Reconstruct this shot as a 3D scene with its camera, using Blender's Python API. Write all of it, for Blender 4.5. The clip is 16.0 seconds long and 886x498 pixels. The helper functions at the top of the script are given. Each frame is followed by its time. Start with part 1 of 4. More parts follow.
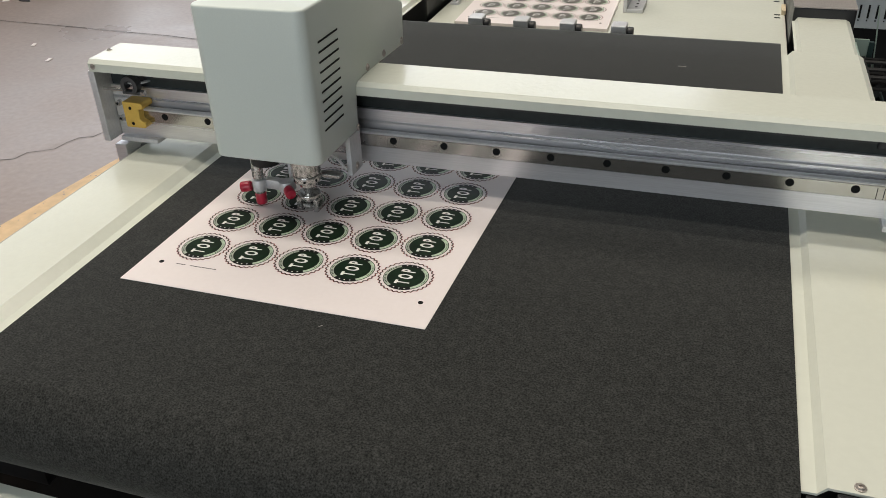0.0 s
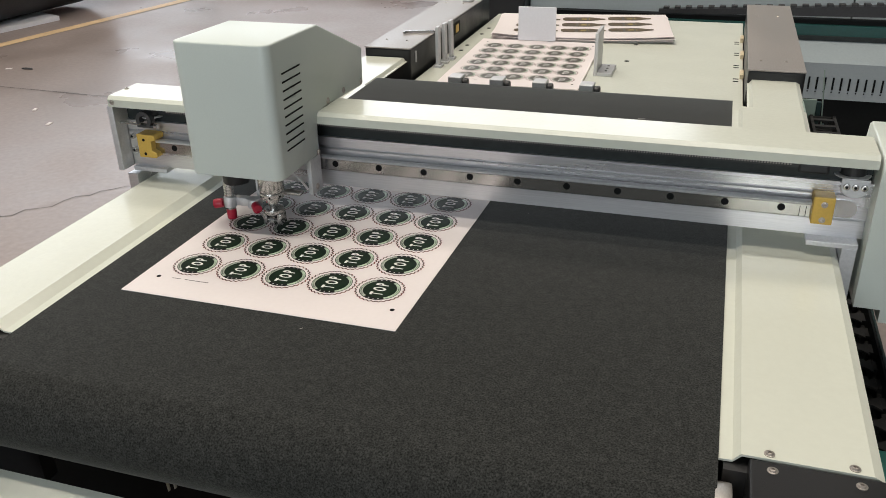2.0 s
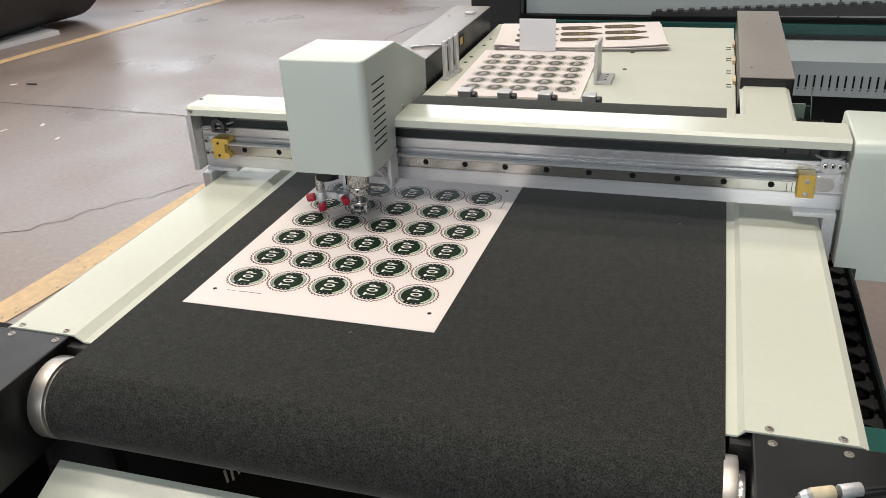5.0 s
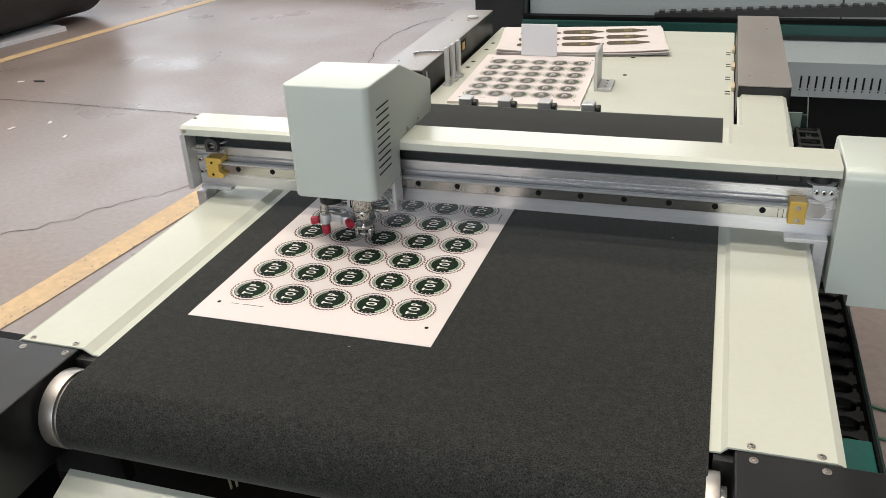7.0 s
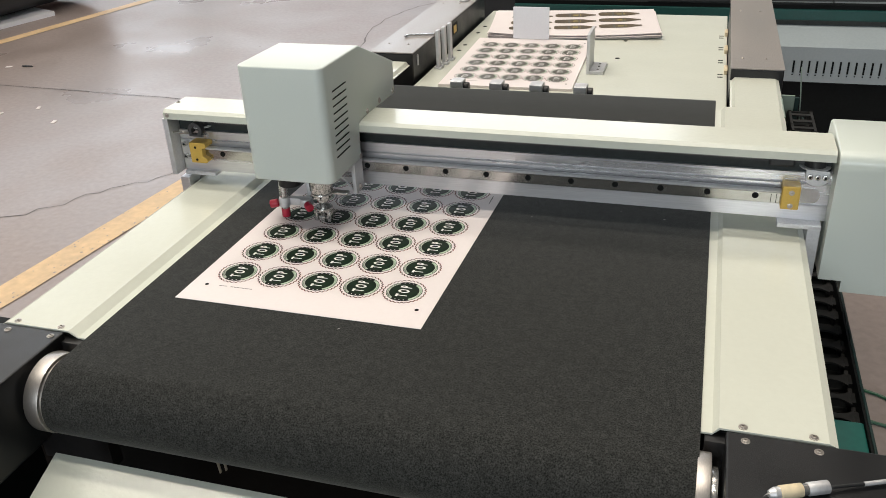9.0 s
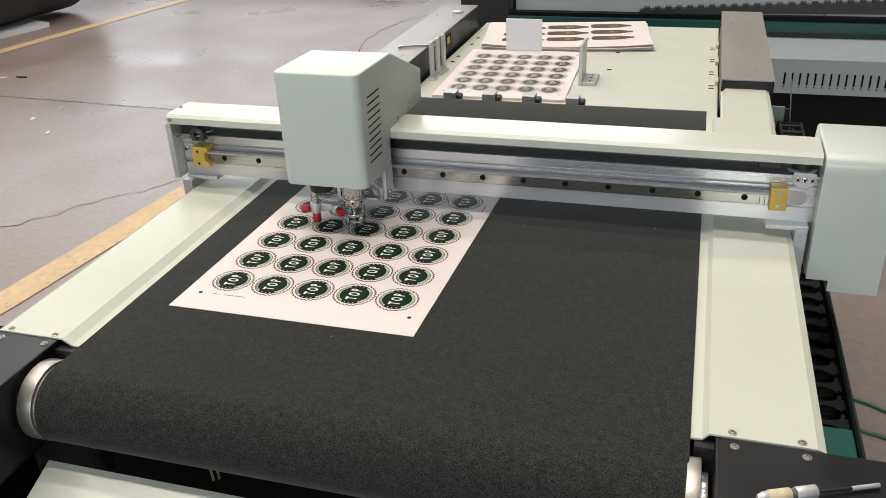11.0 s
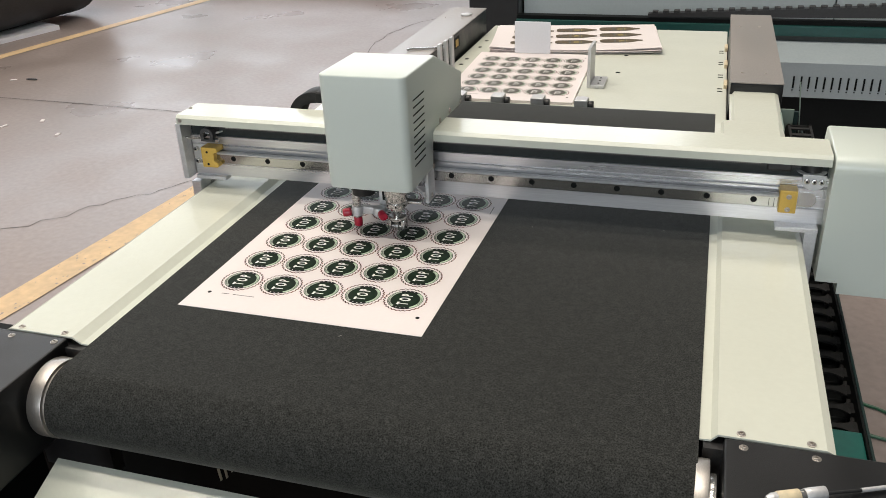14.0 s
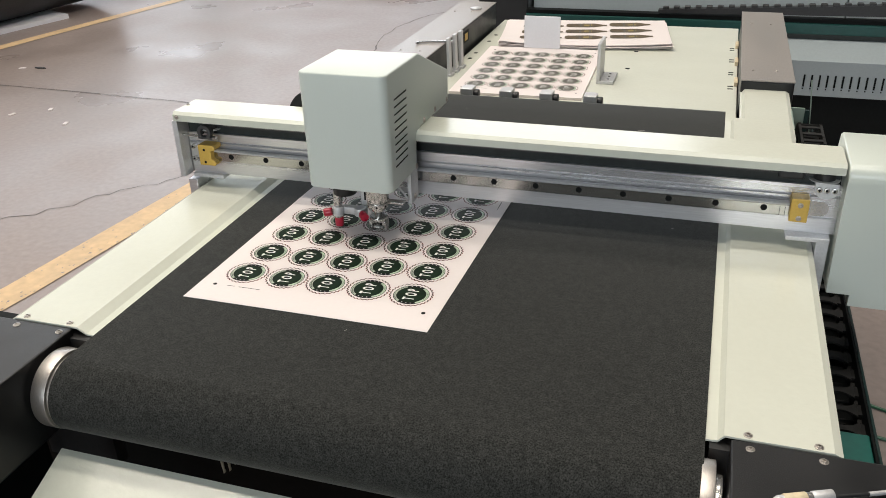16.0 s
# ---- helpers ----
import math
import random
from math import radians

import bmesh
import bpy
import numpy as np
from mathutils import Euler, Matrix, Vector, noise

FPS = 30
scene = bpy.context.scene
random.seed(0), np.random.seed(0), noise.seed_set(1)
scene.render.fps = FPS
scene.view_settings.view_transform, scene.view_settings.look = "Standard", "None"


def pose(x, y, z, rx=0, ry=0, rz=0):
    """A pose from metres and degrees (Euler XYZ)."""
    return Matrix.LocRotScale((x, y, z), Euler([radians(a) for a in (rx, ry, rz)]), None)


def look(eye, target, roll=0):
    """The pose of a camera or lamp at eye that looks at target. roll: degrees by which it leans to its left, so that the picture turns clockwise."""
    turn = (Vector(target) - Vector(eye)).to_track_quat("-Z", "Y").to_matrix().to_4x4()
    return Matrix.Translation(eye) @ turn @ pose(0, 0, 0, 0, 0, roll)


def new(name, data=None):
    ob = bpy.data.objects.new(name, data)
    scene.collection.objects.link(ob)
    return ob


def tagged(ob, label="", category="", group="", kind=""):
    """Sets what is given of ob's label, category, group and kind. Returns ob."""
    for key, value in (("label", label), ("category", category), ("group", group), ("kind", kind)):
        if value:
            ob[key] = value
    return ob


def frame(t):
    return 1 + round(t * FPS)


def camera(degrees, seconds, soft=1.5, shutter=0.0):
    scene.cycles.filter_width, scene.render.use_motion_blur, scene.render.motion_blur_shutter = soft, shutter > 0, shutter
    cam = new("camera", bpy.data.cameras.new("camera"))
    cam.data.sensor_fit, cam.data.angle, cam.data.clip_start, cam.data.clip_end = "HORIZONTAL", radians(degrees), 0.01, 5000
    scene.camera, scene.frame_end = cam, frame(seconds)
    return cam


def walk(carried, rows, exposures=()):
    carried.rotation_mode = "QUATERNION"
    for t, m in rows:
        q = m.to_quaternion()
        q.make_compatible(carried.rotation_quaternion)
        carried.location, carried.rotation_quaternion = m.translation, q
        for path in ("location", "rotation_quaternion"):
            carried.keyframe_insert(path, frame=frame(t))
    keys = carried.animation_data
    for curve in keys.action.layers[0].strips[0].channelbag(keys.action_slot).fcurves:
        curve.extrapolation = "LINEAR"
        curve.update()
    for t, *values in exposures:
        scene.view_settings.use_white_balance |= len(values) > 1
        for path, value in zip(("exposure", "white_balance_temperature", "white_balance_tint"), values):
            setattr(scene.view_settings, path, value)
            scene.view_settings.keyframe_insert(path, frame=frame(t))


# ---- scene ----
cam = camera(55.1, 16.0, soft=0.8)
PATH = [
    (0, (0.536, -0.568, 1.342), (-0.022, 1.048, 0.304), -2.2),
    (0.5, (0.543, -0.592, 1.355), (0.038, 1.064, 0.354), -1.6),
    (1, (0.551, -0.609, 1.354), (0.072, 1.08, 0.395), -0.7),
    (1.5, (0.564, -0.639, 1.354), (0.062, 1.067, 0.439), -0.7),
    (2, (0.59, -0.666, 1.335), (0.032, 1.037, 0.448), -1.3),
    (2.5, (0.599, -0.688, 1.327), (0.008, 1.005, 0.443), -2.3),
    (3, (0.565, -0.709, 1.318), (0.007, 1.011, 0.462), -2.9),
    (3.5, (0.539, -0.723, 1.318), (0.025, 1.021, 0.485), -2.5),
    (6, (0.603, -0.772, 1.432), (0.034, 0.912, 0.514), -2.9),
    (6.5, (0.598, -0.771, 1.43), (0.032, 0.923, 0.532), -2.7),
    (7, (0.596, -0.771, 1.43), (0.035, 0.923, 0.527), -2.8),
    (7.5, (0.594, -0.77, 1.425), (0.038, 0.917, 0.508), -2.7),
    (8, (0.593, -0.765, 1.418), (0.042, 0.915, 0.484), -2.6),
    (8.5, (0.595, -0.764, 1.419), (0.049, 0.918, 0.486), -2.6),
    (11, (0.601, -0.772, 1.419), (0.07, 0.929, 0.512), -2.4),
    (11.5, (0.604, -0.775, 1.419), (0.072, 0.93, 0.519), -2.2),
    (12, (0.604, -0.776, 1.418), (0.073, 0.932, 0.524), -2.2),
    (12.5, (0.606, -0.779, 1.419), (0.072, 0.932, 0.531), -2.2),
    (13, (0.606, -0.78, 1.417), (0.071, 0.932, 0.532), -2.0),
    (13.5, (0.603, -0.78, 1.416), (0.063, 0.928, 0.526), -2.1),
    (14, (0.6, -0.775, 1.416), (0.052, 0.926, 0.517), -2.4),
    (14.5, (0.599, -0.772, 1.416), (0.051, 0.926, 0.511), -2.2),
    (15, (0.598, -0.767, 1.416), (0.051, 0.928, 0.507), -2.4),
    (15.5, (0.598, -0.767, 1.416), (0.045, 0.924, 0.503), -2.3),
    (16, (0.597, -0.77, 1.415), (0.038, 0.92, 0.504), -1.8),
]
walk(cam, [(t, look(eye, target, roll)) for t, eye, target, roll in PATH], [(0.0, -0.25), (1.5, -0.19), (3.5, -0.04), (6.0, 0.0), (16.0, 0.01)])

# ---- light ----
scene.view_settings.exposure = 0.0
world = bpy.data.worlds.new("world")
scene.world = world
world.use_nodes = True
sky = world.node_tree.nodes.new("ShaderNodeTexSky")
sky.sky_type, sky.sun_disc = "NISHITA", False
sky.sun_elevation, sky.sun_rotation = radians(40), radians(200)
world.node_tree.links.new(sky.outputs[0], world.node_tree.nodes["Background"].inputs["Color"])
world.node_tree.nodes["Background"].inputs["Strength"].default_value = 0.1


def area_lamp(name, m, sx, sy, power, color):
    data = bpy.data.lights.new(name, "AREA")
    data.shape, data.size, data.size_y, data.energy, data.color = "RECTANGLE", sx, sy, power, color
    ob = new(name, data)
    ob.matrix_world = m
    return ob


# rows of strip lamps under the roof and the high windows of the hall
LAMPS = [(-1.4, -0.62, 5.6, 0.26, 176), (-1.4, 0.70, 5.6, 0.26, 176), (-2.6, 3.6, 8.6, 1.5, 295)]
for lx, ly, length, width, p in LAMPS:
    area_lamp("roof_lamp_glow", pose(lx, ly, 6.9), length, width, p, (1.0, 0.915, 0.805))
WIN_Y0, WIN_Y1, WIN_Z0, WIN_Z1 = 7.4, 16.2, 2.4, 7.5
area_lamp("window_glow", look((-10.62, (WIN_Y0 + WIN_Y1) / 2, (WIN_Z0 + WIN_Z1) / 2), (0, (WIN_Y0 + WIN_Y1) / 2, (WIN_Z0 + WIN_Z1) / 2)), WIN_Y1 - WIN_Y0, WIN_Z1 - WIN_Z0, 430, (0.93, 0.965, 1.0))
NW_X0, NW_X1, NW_Z0, NW_Z1 = -10.3, 0.4, 3.2, 7.6
area_lamp("window_glow", look(((NW_X0 + NW_X1) / 2, 16.57, (NW_Z0 + NW_Z1) / 2), ((NW_X0 + NW_X1) / 2, 0, (NW_Z0 + NW_Z1) / 2)), NW_X1 - NW_X0, NW_Z1 - NW_Z0, 500, (0.94, 0.97, 1.0))

# south window: unseen, added as cool fill for faces towards the camera
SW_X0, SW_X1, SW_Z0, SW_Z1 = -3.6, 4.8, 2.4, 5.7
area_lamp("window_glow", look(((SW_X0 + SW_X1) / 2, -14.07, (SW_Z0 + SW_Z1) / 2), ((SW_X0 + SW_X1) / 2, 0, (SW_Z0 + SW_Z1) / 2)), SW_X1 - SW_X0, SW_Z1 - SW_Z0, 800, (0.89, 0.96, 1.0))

# ---- materials ----
def mat(name, color, rough=0.5, metal=0.0, spread=0.06, coarse=4.0, fine=120.0, bump=0.0, stretch=(1, 1, 1), spec=0.5, rough_spread=0.08, fine_spread=None):
    m = bpy.data.materials.new(name)
    m.use_nodes = True
    nt = m.node_tree
    bsdf = nt.nodes["Principled BSDF"]
    tc = nt.nodes.new("ShaderNodeTexCoord")
    mp = nt.nodes.new("ShaderNodeMapping")
    mp.inputs["Scale"].default_value = stretch
    nt.links.new(tc.outputs["Object"], mp.inputs["Vector"])
    n1 = nt.nodes.new("ShaderNodeTexNoise")
    n1.inputs["Scale"].default_value, n1.inputs["Detail"].default_value = coarse, 5
    n2 = nt.nodes.new("ShaderNodeTexNoise")
    n2.inputs["Scale"].default_value, n2.inputs["Detail"].default_value = fine, 3
    nt.links.new(mp.outputs[0], n1.inputs["Vector"])
    nt.links.new(mp.outputs[0], n2.inputs["Vector"])
    fs = spread if fine_spread is None else fine_spread
    r1 = nt.nodes.new("ShaderNodeMapRange")
    r1.inputs["From Min"].default_value, r1.inputs["From Max"].default_value = 0.3, 0.7
    r1.inputs["To Min"].default_value, r1.inputs["To Max"].default_value = 1 - spread, 1 + spread
    r2 = nt.nodes.new("ShaderNodeMapRange")
    r2.inputs["From Min"].default_value, r2.inputs["From Max"].default_value = 0.3, 0.7
    r2.inputs["To Min"].default_value, r2.inputs["To Max"].default_value = 1 - fs, 1 + fs
    nt.links.new(n1.outputs["Fac"], r1.inputs["Value"])
    nt.links.new(n2.outputs["Fac"], r2.inputs["Value"])
    mul = nt.nodes.new("ShaderNodeMath")
    mul.operation = "MULTIPLY"
    nt.links.new(r1.outputs[0], mul.inputs[0])
    nt.links.new(r2.outputs[0], mul.inputs[1])
    vm = nt.nodes.new("ShaderNodeVectorMath")
    vm.operation = "SCALE"
    vm.inputs[0].default_value = color
    nt.links.new(mul.outputs[0], vm.inputs["Scale"])
    nt.links.new(vm.outputs[0], bsdf.inputs["Base Color"])
    rr = nt.nodes.new("ShaderNodeMapRange")
    rr.inputs["From Min"].default_value, rr.inputs["From Max"].default_value = 0.3, 0.7
    rr.inputs["To Min"].default_value, rr.inputs["To Max"].default_value = max(0.02, rough - rough_spread), min(1, rough + rough_spread)
    nt.links.new(n1.outputs["Fac"], rr.inputs["Value"])
    nt.links.new(rr.outputs[0], bsdf.inputs["Roughness"])
    bsdf.inputs["Metallic"].default_value = metal
    bsdf.inputs["Specular IOR Level"].default_value = spec
    if bump:
        b = nt.nodes.new("ShaderNodeBump")
        b.inputs["Strength"].default_value, b.inputs["Distance"].default_value = 1.0, bump
        nt.links.new(n2.outputs["Fac"], b.inputs["Height"])
        nt.links.new(b.outputs[0], bsdf.inputs["Normal"])
    return m


PANEL = mat("panel_paint", (0.662, 0.681, 0.595), 0.22, spread=0.012, coarse=9, fine=140, bump=0.00024, fine_spread=0.012, rough_spread=0.03)
HEAD = mat("housing_paint", (0.645, 0.70, 0.655), 0.38, spread=0.012, coarse=9, fine=700, bump=0.00004, fine_spread=0.015, rough_spread=0.025)
FELT = mat("belt_felt", (0.0308, 0.0318, 0.0303), 0.95, spread=0.22, coarse=125, fine=620, bump=0.00018, spec=0.08, fine_spread=0.66)
FELT.node_tree.nodes["Principled BSDF"].inputs["Sheen Weight"].default_value = 0.40
FELT.node_tree.nodes["Principled BSDF"].inputs["Sheen Roughness"].default_value = 0.34
FELT.node_tree.nodes["Principled BSDF"].inputs["Sheen Tint"].default_value = (0.99, 0.985, 0.96, 1)
ALU = mat("aluminium", (0.74, 0.735, 0.76), 0.31, 0.8, spread=0.06, coarse=6, fine=160, bump=0.00001, stretch=(0.15, 1, 6))
STEEL = mat("ground_steel", (0.56, 0.55, 0.53), 0.24, 0.85, spread=0.05, coarse=14, fine=260, rough_spread=0.04)
TURNED = mat("turned_steel", (0.48, 0.45, 0.42), 0.4, 0.9, spread=0.07, coarse=10, fine=300, stretch=(3, 1, 1))
RAILM = mat("polished_rail", (0.50, 0.495, 0.49), 0.19, 1.0, spread=0.05, coarse=5, fine=60, stretch=(0.2, 1, 4), rough_spread=0.05)
PALE_ALU = mat("matt_aluminium", (0.66, 0.66, 0.67), 0.5, 0.6, spread=0.06, coarse=20, fine=300)
BLACK = mat("black_powder_coat", (0.0105, 0.0108, 0.0118), 0.38, spread=0.25, coarse=14, fine=1100, bump=0.00016, spec=0.4, fine_spread=0.3)
# near-black: paints the shade of holes and gaps, also colours black parts
DARK = mat("black_and_shade", (0.0035, 0.0045, 0.0047), 0.6, spread=0.2, spec=0.15)
CHAINM = mat("chain_plastic", (0.017, 0.0165, 0.016), 0.55, spread=0.2, coarse=30, spec=0.25)
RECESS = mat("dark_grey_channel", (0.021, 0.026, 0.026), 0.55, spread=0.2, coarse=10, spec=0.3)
MOTOR = mat("motor_cover_paint", (0.63, 0.68, 0.625), 0.3, spread=0.012, coarse=9, fine=700, bump=0.00004, fine_spread=0.015, rough_spread=0.025)
RUBBER = mat("black_plastic", (0.02, 0.02, 0.021), 0.45, spread=0.2, coarse=30)
GREYTOP = mat("anodised_grey", (0.315, 0.288, 0.27), 0.4, 0.2, spread=0.08, coarse=10, fine=400, stretch=(1, 0.2, 1))
SCREWM = mat("screw_steel", (0.46, 0.42, 0.385), 0.33, 0.7, spread=0.05, coarse=40, fine=300)
BRASS = mat("yellow_anodised", (0.64, 0.42, 0.09), 0.42, 0.2, spread=0.05, coarse=40, fine=300)
RED = mat("red_plastic", (0.40, 0.015, 0.04), 0.3, spread=0.1, coarse=80)
PAPER = mat("sheet_paper", (0.80, 0.735, 0.725), 0.55, spread=0.012, coarse=6, fine=200)
PAPER2 = mat("board_paper", (0.80, 0.80, 0.84), 0.6, spread=0.015, coarse=8, fine=200)
INK_BLACK = mat("ink_black", (0.006, 0.007, 0.006), 0.5, spread=0.2, coarse=60, spec=0.12)
INK_GREEN = mat("ink_green", (0.005, 0.017, 0.007), 0.5, spread=0.25, coarse=50, spec=0.12)
INK_PALE = mat("ink_pale_green", (0.43, 0.54, 0.40), 0.4, spread=0.35, coarse=90)
INK_GREY = mat("ink_grey_green", (0.40, 0.45, 0.37), 0.4, spread=0.35, coarse=90)
INK_BROWN = mat("ink_grey_brown", (0.085, 0.078, 0.063), 0.45, spread=0.25, coarse=50, spec=0.4)
INK_RED = mat("ink_red", (0.27, 0.06, 0.055), 0.5, spread=0.2, coarse=60)
INK_WHITE = mat("ink_white", (0.78, 0.77, 0.74), 0.5, spread=0.03)
INK_GOLD = mat("ink_brown_gold", (0.095, 0.068, 0.036), 0.5, spread=0.3, coarse=40)
INK_OLIVE = mat("ink_olive_gold", (0.22, 0.17, 0.06), 0.5, spread=0.3, coarse=60)
SAGE = mat("sage_paint", (0.25, 0.32, 0.275), 0.45, spread=0.04, coarse=8)
DARKGREY = mat("dark_grey_steel", (0.075, 0.077, 0.08), 0.4, 0.3, spread=0.1, coarse=30)
TEAL_DARK = mat("dark_teal_paint", (0.004, 0.062, 0.054), 0.4, spread=0.1, coarse=10)
TEAL_BLACK = mat("teal_black_paint", (0.0035, 0.022, 0.020), 0.45, spread=0.1, coarse=10)
TEAL = mat("teal_paint", (0.012, 0.115, 0.096), 0.35, spread=0.08, coarse=10)
SLOPEM = mat("blue_grey_sheet_metal", (0.31, 0.355, 0.375), 0.4, spread=0.03, coarse=3)
GREYBLUE = mat("grey_blue_sheet_metal", (0.43, 0.48, 0.495), 0.45, spread=0.03, coarse=3)
CONCRETE = mat("concrete_floor", (0.282, 0.232, 0.214), 0.36, spread=0.12, coarse=1.3, fine=38, bump=0.0004, fine_spread=0.09, rough_spread=0.14)
CRACK = mat("crack_dark", (0.075, 0.066, 0.06), 0.8, spread=0.2, coarse=20)
YELLOW = mat("worn_yellow_line", (0.66, 0.47, 0.27), 0.55, spread=0.10, coarse=7, fine=28, fine_spread=0.07)
WALLM = mat("hall_wall_paint", (0.27, 0.285, 0.29), 0.7, spread=0.05, coarse=0.6, fine=20)
ROLLM = mat("dark_grey_roll", (0.045, 0.045, 0.048), 0.7, spread=0.12, coarse=4, fine=60)
WRAP = mat("plastic_wrap", (0.48, 0.46, 0.46), 0.3, spread=0.25, coarse=7, fine=40, bump=0.01)
PINKM = mat("pink_bundle", (0.55, 0.30, 0.28), 0.4, spread=0.3, coarse=5, fine=30, stretch=(0.5, 1, 2), bump=0.01)
WOOD = mat("pallet_wood", (0.46, 0.31, 0.22), 0.7, spread=0.2, coarse=4, fine=60, stretch=(0.3, 3, 3))
CABLE = mat("green_cable", (0.012, 0.075, 0.035), 0.4, spread=0.1)
IVORY = mat("ivory_resin", (0.66, 0.56, 0.38), 0.4, spread=0.1, coarse=60)


# ---- builders ----
def part(name, bm, material, parent=None, label="", smooth=False):
    me = bpy.data.meshes.new(name)
    bm.to_mesh(me)
    bm.free()
    for mt in material if isinstance(material, (list, tuple)) else (material,):
        me.materials.append(mt)
    if smooth:
        for p in me.polygons:
            p.use_smooth = True
        me.set_sharp_from_angle(angle=radians(35))
    ob = new(name, me)
    if parent:
        ob.parent = parent
    if label:
        ob["label"] = label
    return ob


def thing(name, label, category, group="", at=(0, 0, 0)):
    ob = new(name)
    ob.location = at
    ob.empty_display_size = 0.05
    return tagged(ob, label, category, group)


def box(x0, x1, y0, y1, z0, z1, r=0.0015, seg=2, bm=None):
    own = bmesh.new()
    vs = [own.verts.new((x, y, z)) for x in (x0, x1) for y in (y0, y1) for z in (z0, z1)]
    for f in ((0, 1, 3, 2), (4, 6, 7, 5), (0, 4, 5, 1), (2, 3, 7, 6), (0, 2, 6, 4), (1, 5, 7, 3)):
        own.faces.new([vs[i] for i in f])
    bmesh.ops.recalc_face_normals(own, faces=own.faces[:])
    if r:
        bmesh.ops.bevel(own, geom=own.edges[:], offset=r, segments=seg, affect="EDGES", profile=0.5)
    return join(own, bm)


def join(own, bm):
    if bm is None:
        return own
    me = bpy.data.meshes.new("tmp")
    own.to_mesh(me)
    own.free()
    bm.from_mesh(me)
    bpy.data.meshes.remove(me)
    return bm


def cyl(a, b, r, r2=None, n=24, bm=None, bevel=0.0):
    """A rod from a to b."""
    own = bmesh.new()
    a, b = Vector(a), Vector(b)
    turn = (b - a).to_track_quat("Z", "Y").to_matrix().to_4x4()
    bmesh.ops.create_cone(own, cap_ends=True, segments=n, radius1=r, radius2=r if r2 is None else r2, depth=(b - a).length, matrix=Matrix.Translation((a + b) / 2) @ turn)
    if bevel:
        caps = [e for e in own.edges if len(e.link_faces) == 2 and any(len(f.verts) > 4 for f in e.link_faces)]
        bmesh.ops.bevel(own, geom=caps, offset=bevel, segments=2, affect="EDGES", profile=0.5)
    return join(own, bm)


def prism(points, lo, hi, axis="x", r=0.0, bm=None, seg=2):
    """A polygon of (u, v) drawn out along one axis: x takes (y, z), y takes (x, z), z takes (x, y)."""
    own = bmesh.new()
    def place(u, v, w):
        return {"x": (w, u, v), "y": (u, w, v), "z": (u, v, w)}[axis]
    va = [own.verts.new(place(u, v, lo)) for u, v in points]
    vb = [own.verts.new(place(u, v, hi)) for u, v in points]
    own.faces.new(va)
    own.faces.new(vb[::-1])
    n = len(points)
    for i in range(n):
        own.faces.new((va[i], vb[i], vb[(i + 1) % n], va[(i + 1) % n]))
    bmesh.ops.recalc_face_normals(own, faces=own.faces[:])
    if r:
        bmesh.ops.bevel(own, geom=own.edges[:], offset=r, segments=seg, affect="EDGES", profile=0.5)
    return join(own, bm)


def tube(points, r, n=10, bm=None):
    """A round bar along a line of points."""
    own = bmesh.new()
    pts = [Vector(p) for p in points]
    rings = []
    for i, p in enumerate(pts):
        d = (pts[min(i + 1, len(pts) - 1)] - pts[max(i - 1, 0)]).normalized()
        q = d.to_track_quat("Z", "Y").to_matrix()
        rings.append([own.verts.new(p + q @ Vector((r * math.cos(2 * math.pi * k / n), r * math.sin(2 * math.pi * k / n), 0))) for k in range(n)])
    for ra, rb in zip(rings, rings[1:]):
        for k in range(n):
            own.faces.new((ra[k], ra[(k + 1) % n], rb[(k + 1) % n], rb[k]))
    own.faces.new(rings[0][::-1])
    own.faces.new(rings[-1])
    bmesh.ops.recalc_face_normals(own, faces=own.faces[:])
    return join(own, bm)


def screw_mesh(r=0.0042, h=0.0022):
    """A button-head socket screw, head up along z."""
    bm = bmesh.new()
    prof = [(r * 1.35, 0), (r * 1.35, 0.0006), (r, 0.0007), (r * 0.96, h * 0.6), (r * 0.75, h * 0.95), (r * 0.45, h), (r * 0.42, h * 0.35), (0.0, h * 0.35)]
    n = 18
    rings = []
    for pr, pz in prof[:-1]:
        rings.append([bm.verts.new((pr * math.cos(2 * math.pi * k / n), pr * math.sin(2 * math.pi * k / n), pz)) for k in range(n)])
    tip = bm.verts.new((0, 0, prof[-1][1]))
    for ra, rb in zip(rings, rings[1:]):
        for k in range(n):
            bm.faces.new((ra[k], ra[(k + 1) % n], rb[(k + 1) % n], rb[k]))
    for k in range(n):
        bm.faces.new((rings[-1][k], rings[-1][(k + 1) % n], tip))
    me = bpy.data.meshes.new("screw")
    bm.to_mesh(me)
    bm.free()
    me.materials.append(SCREWM)
    return me


SCREW = screw_mesh(0.0031, 0.0019)
SCREW_SMALL = screw_mesh(0.0026, 0.0017)


def screw(at, parent, mesh=None, turn=(0, 0, 0)):
    ob = new("screw", mesh or SCREW)
    ob.parent = parent
    ob.matrix_local = pose(*at, *turn)
    return ob


# ---- hall ----
BED, FEED = 0.89, 0.815
bm = bmesh.new()
bmesh.ops.create_grid(bm, x_segments=8, y_segments=8, size=17)
tagged(part("floor", bm, CONCRETE), "worn grey-brown polished concrete hall floor", "floor", kind="structure")

def wall_boxes(*boxes):
    bm = bmesh.new()
    for b in boxes:
        box(*b, r=0, bm=bm)
    return bm


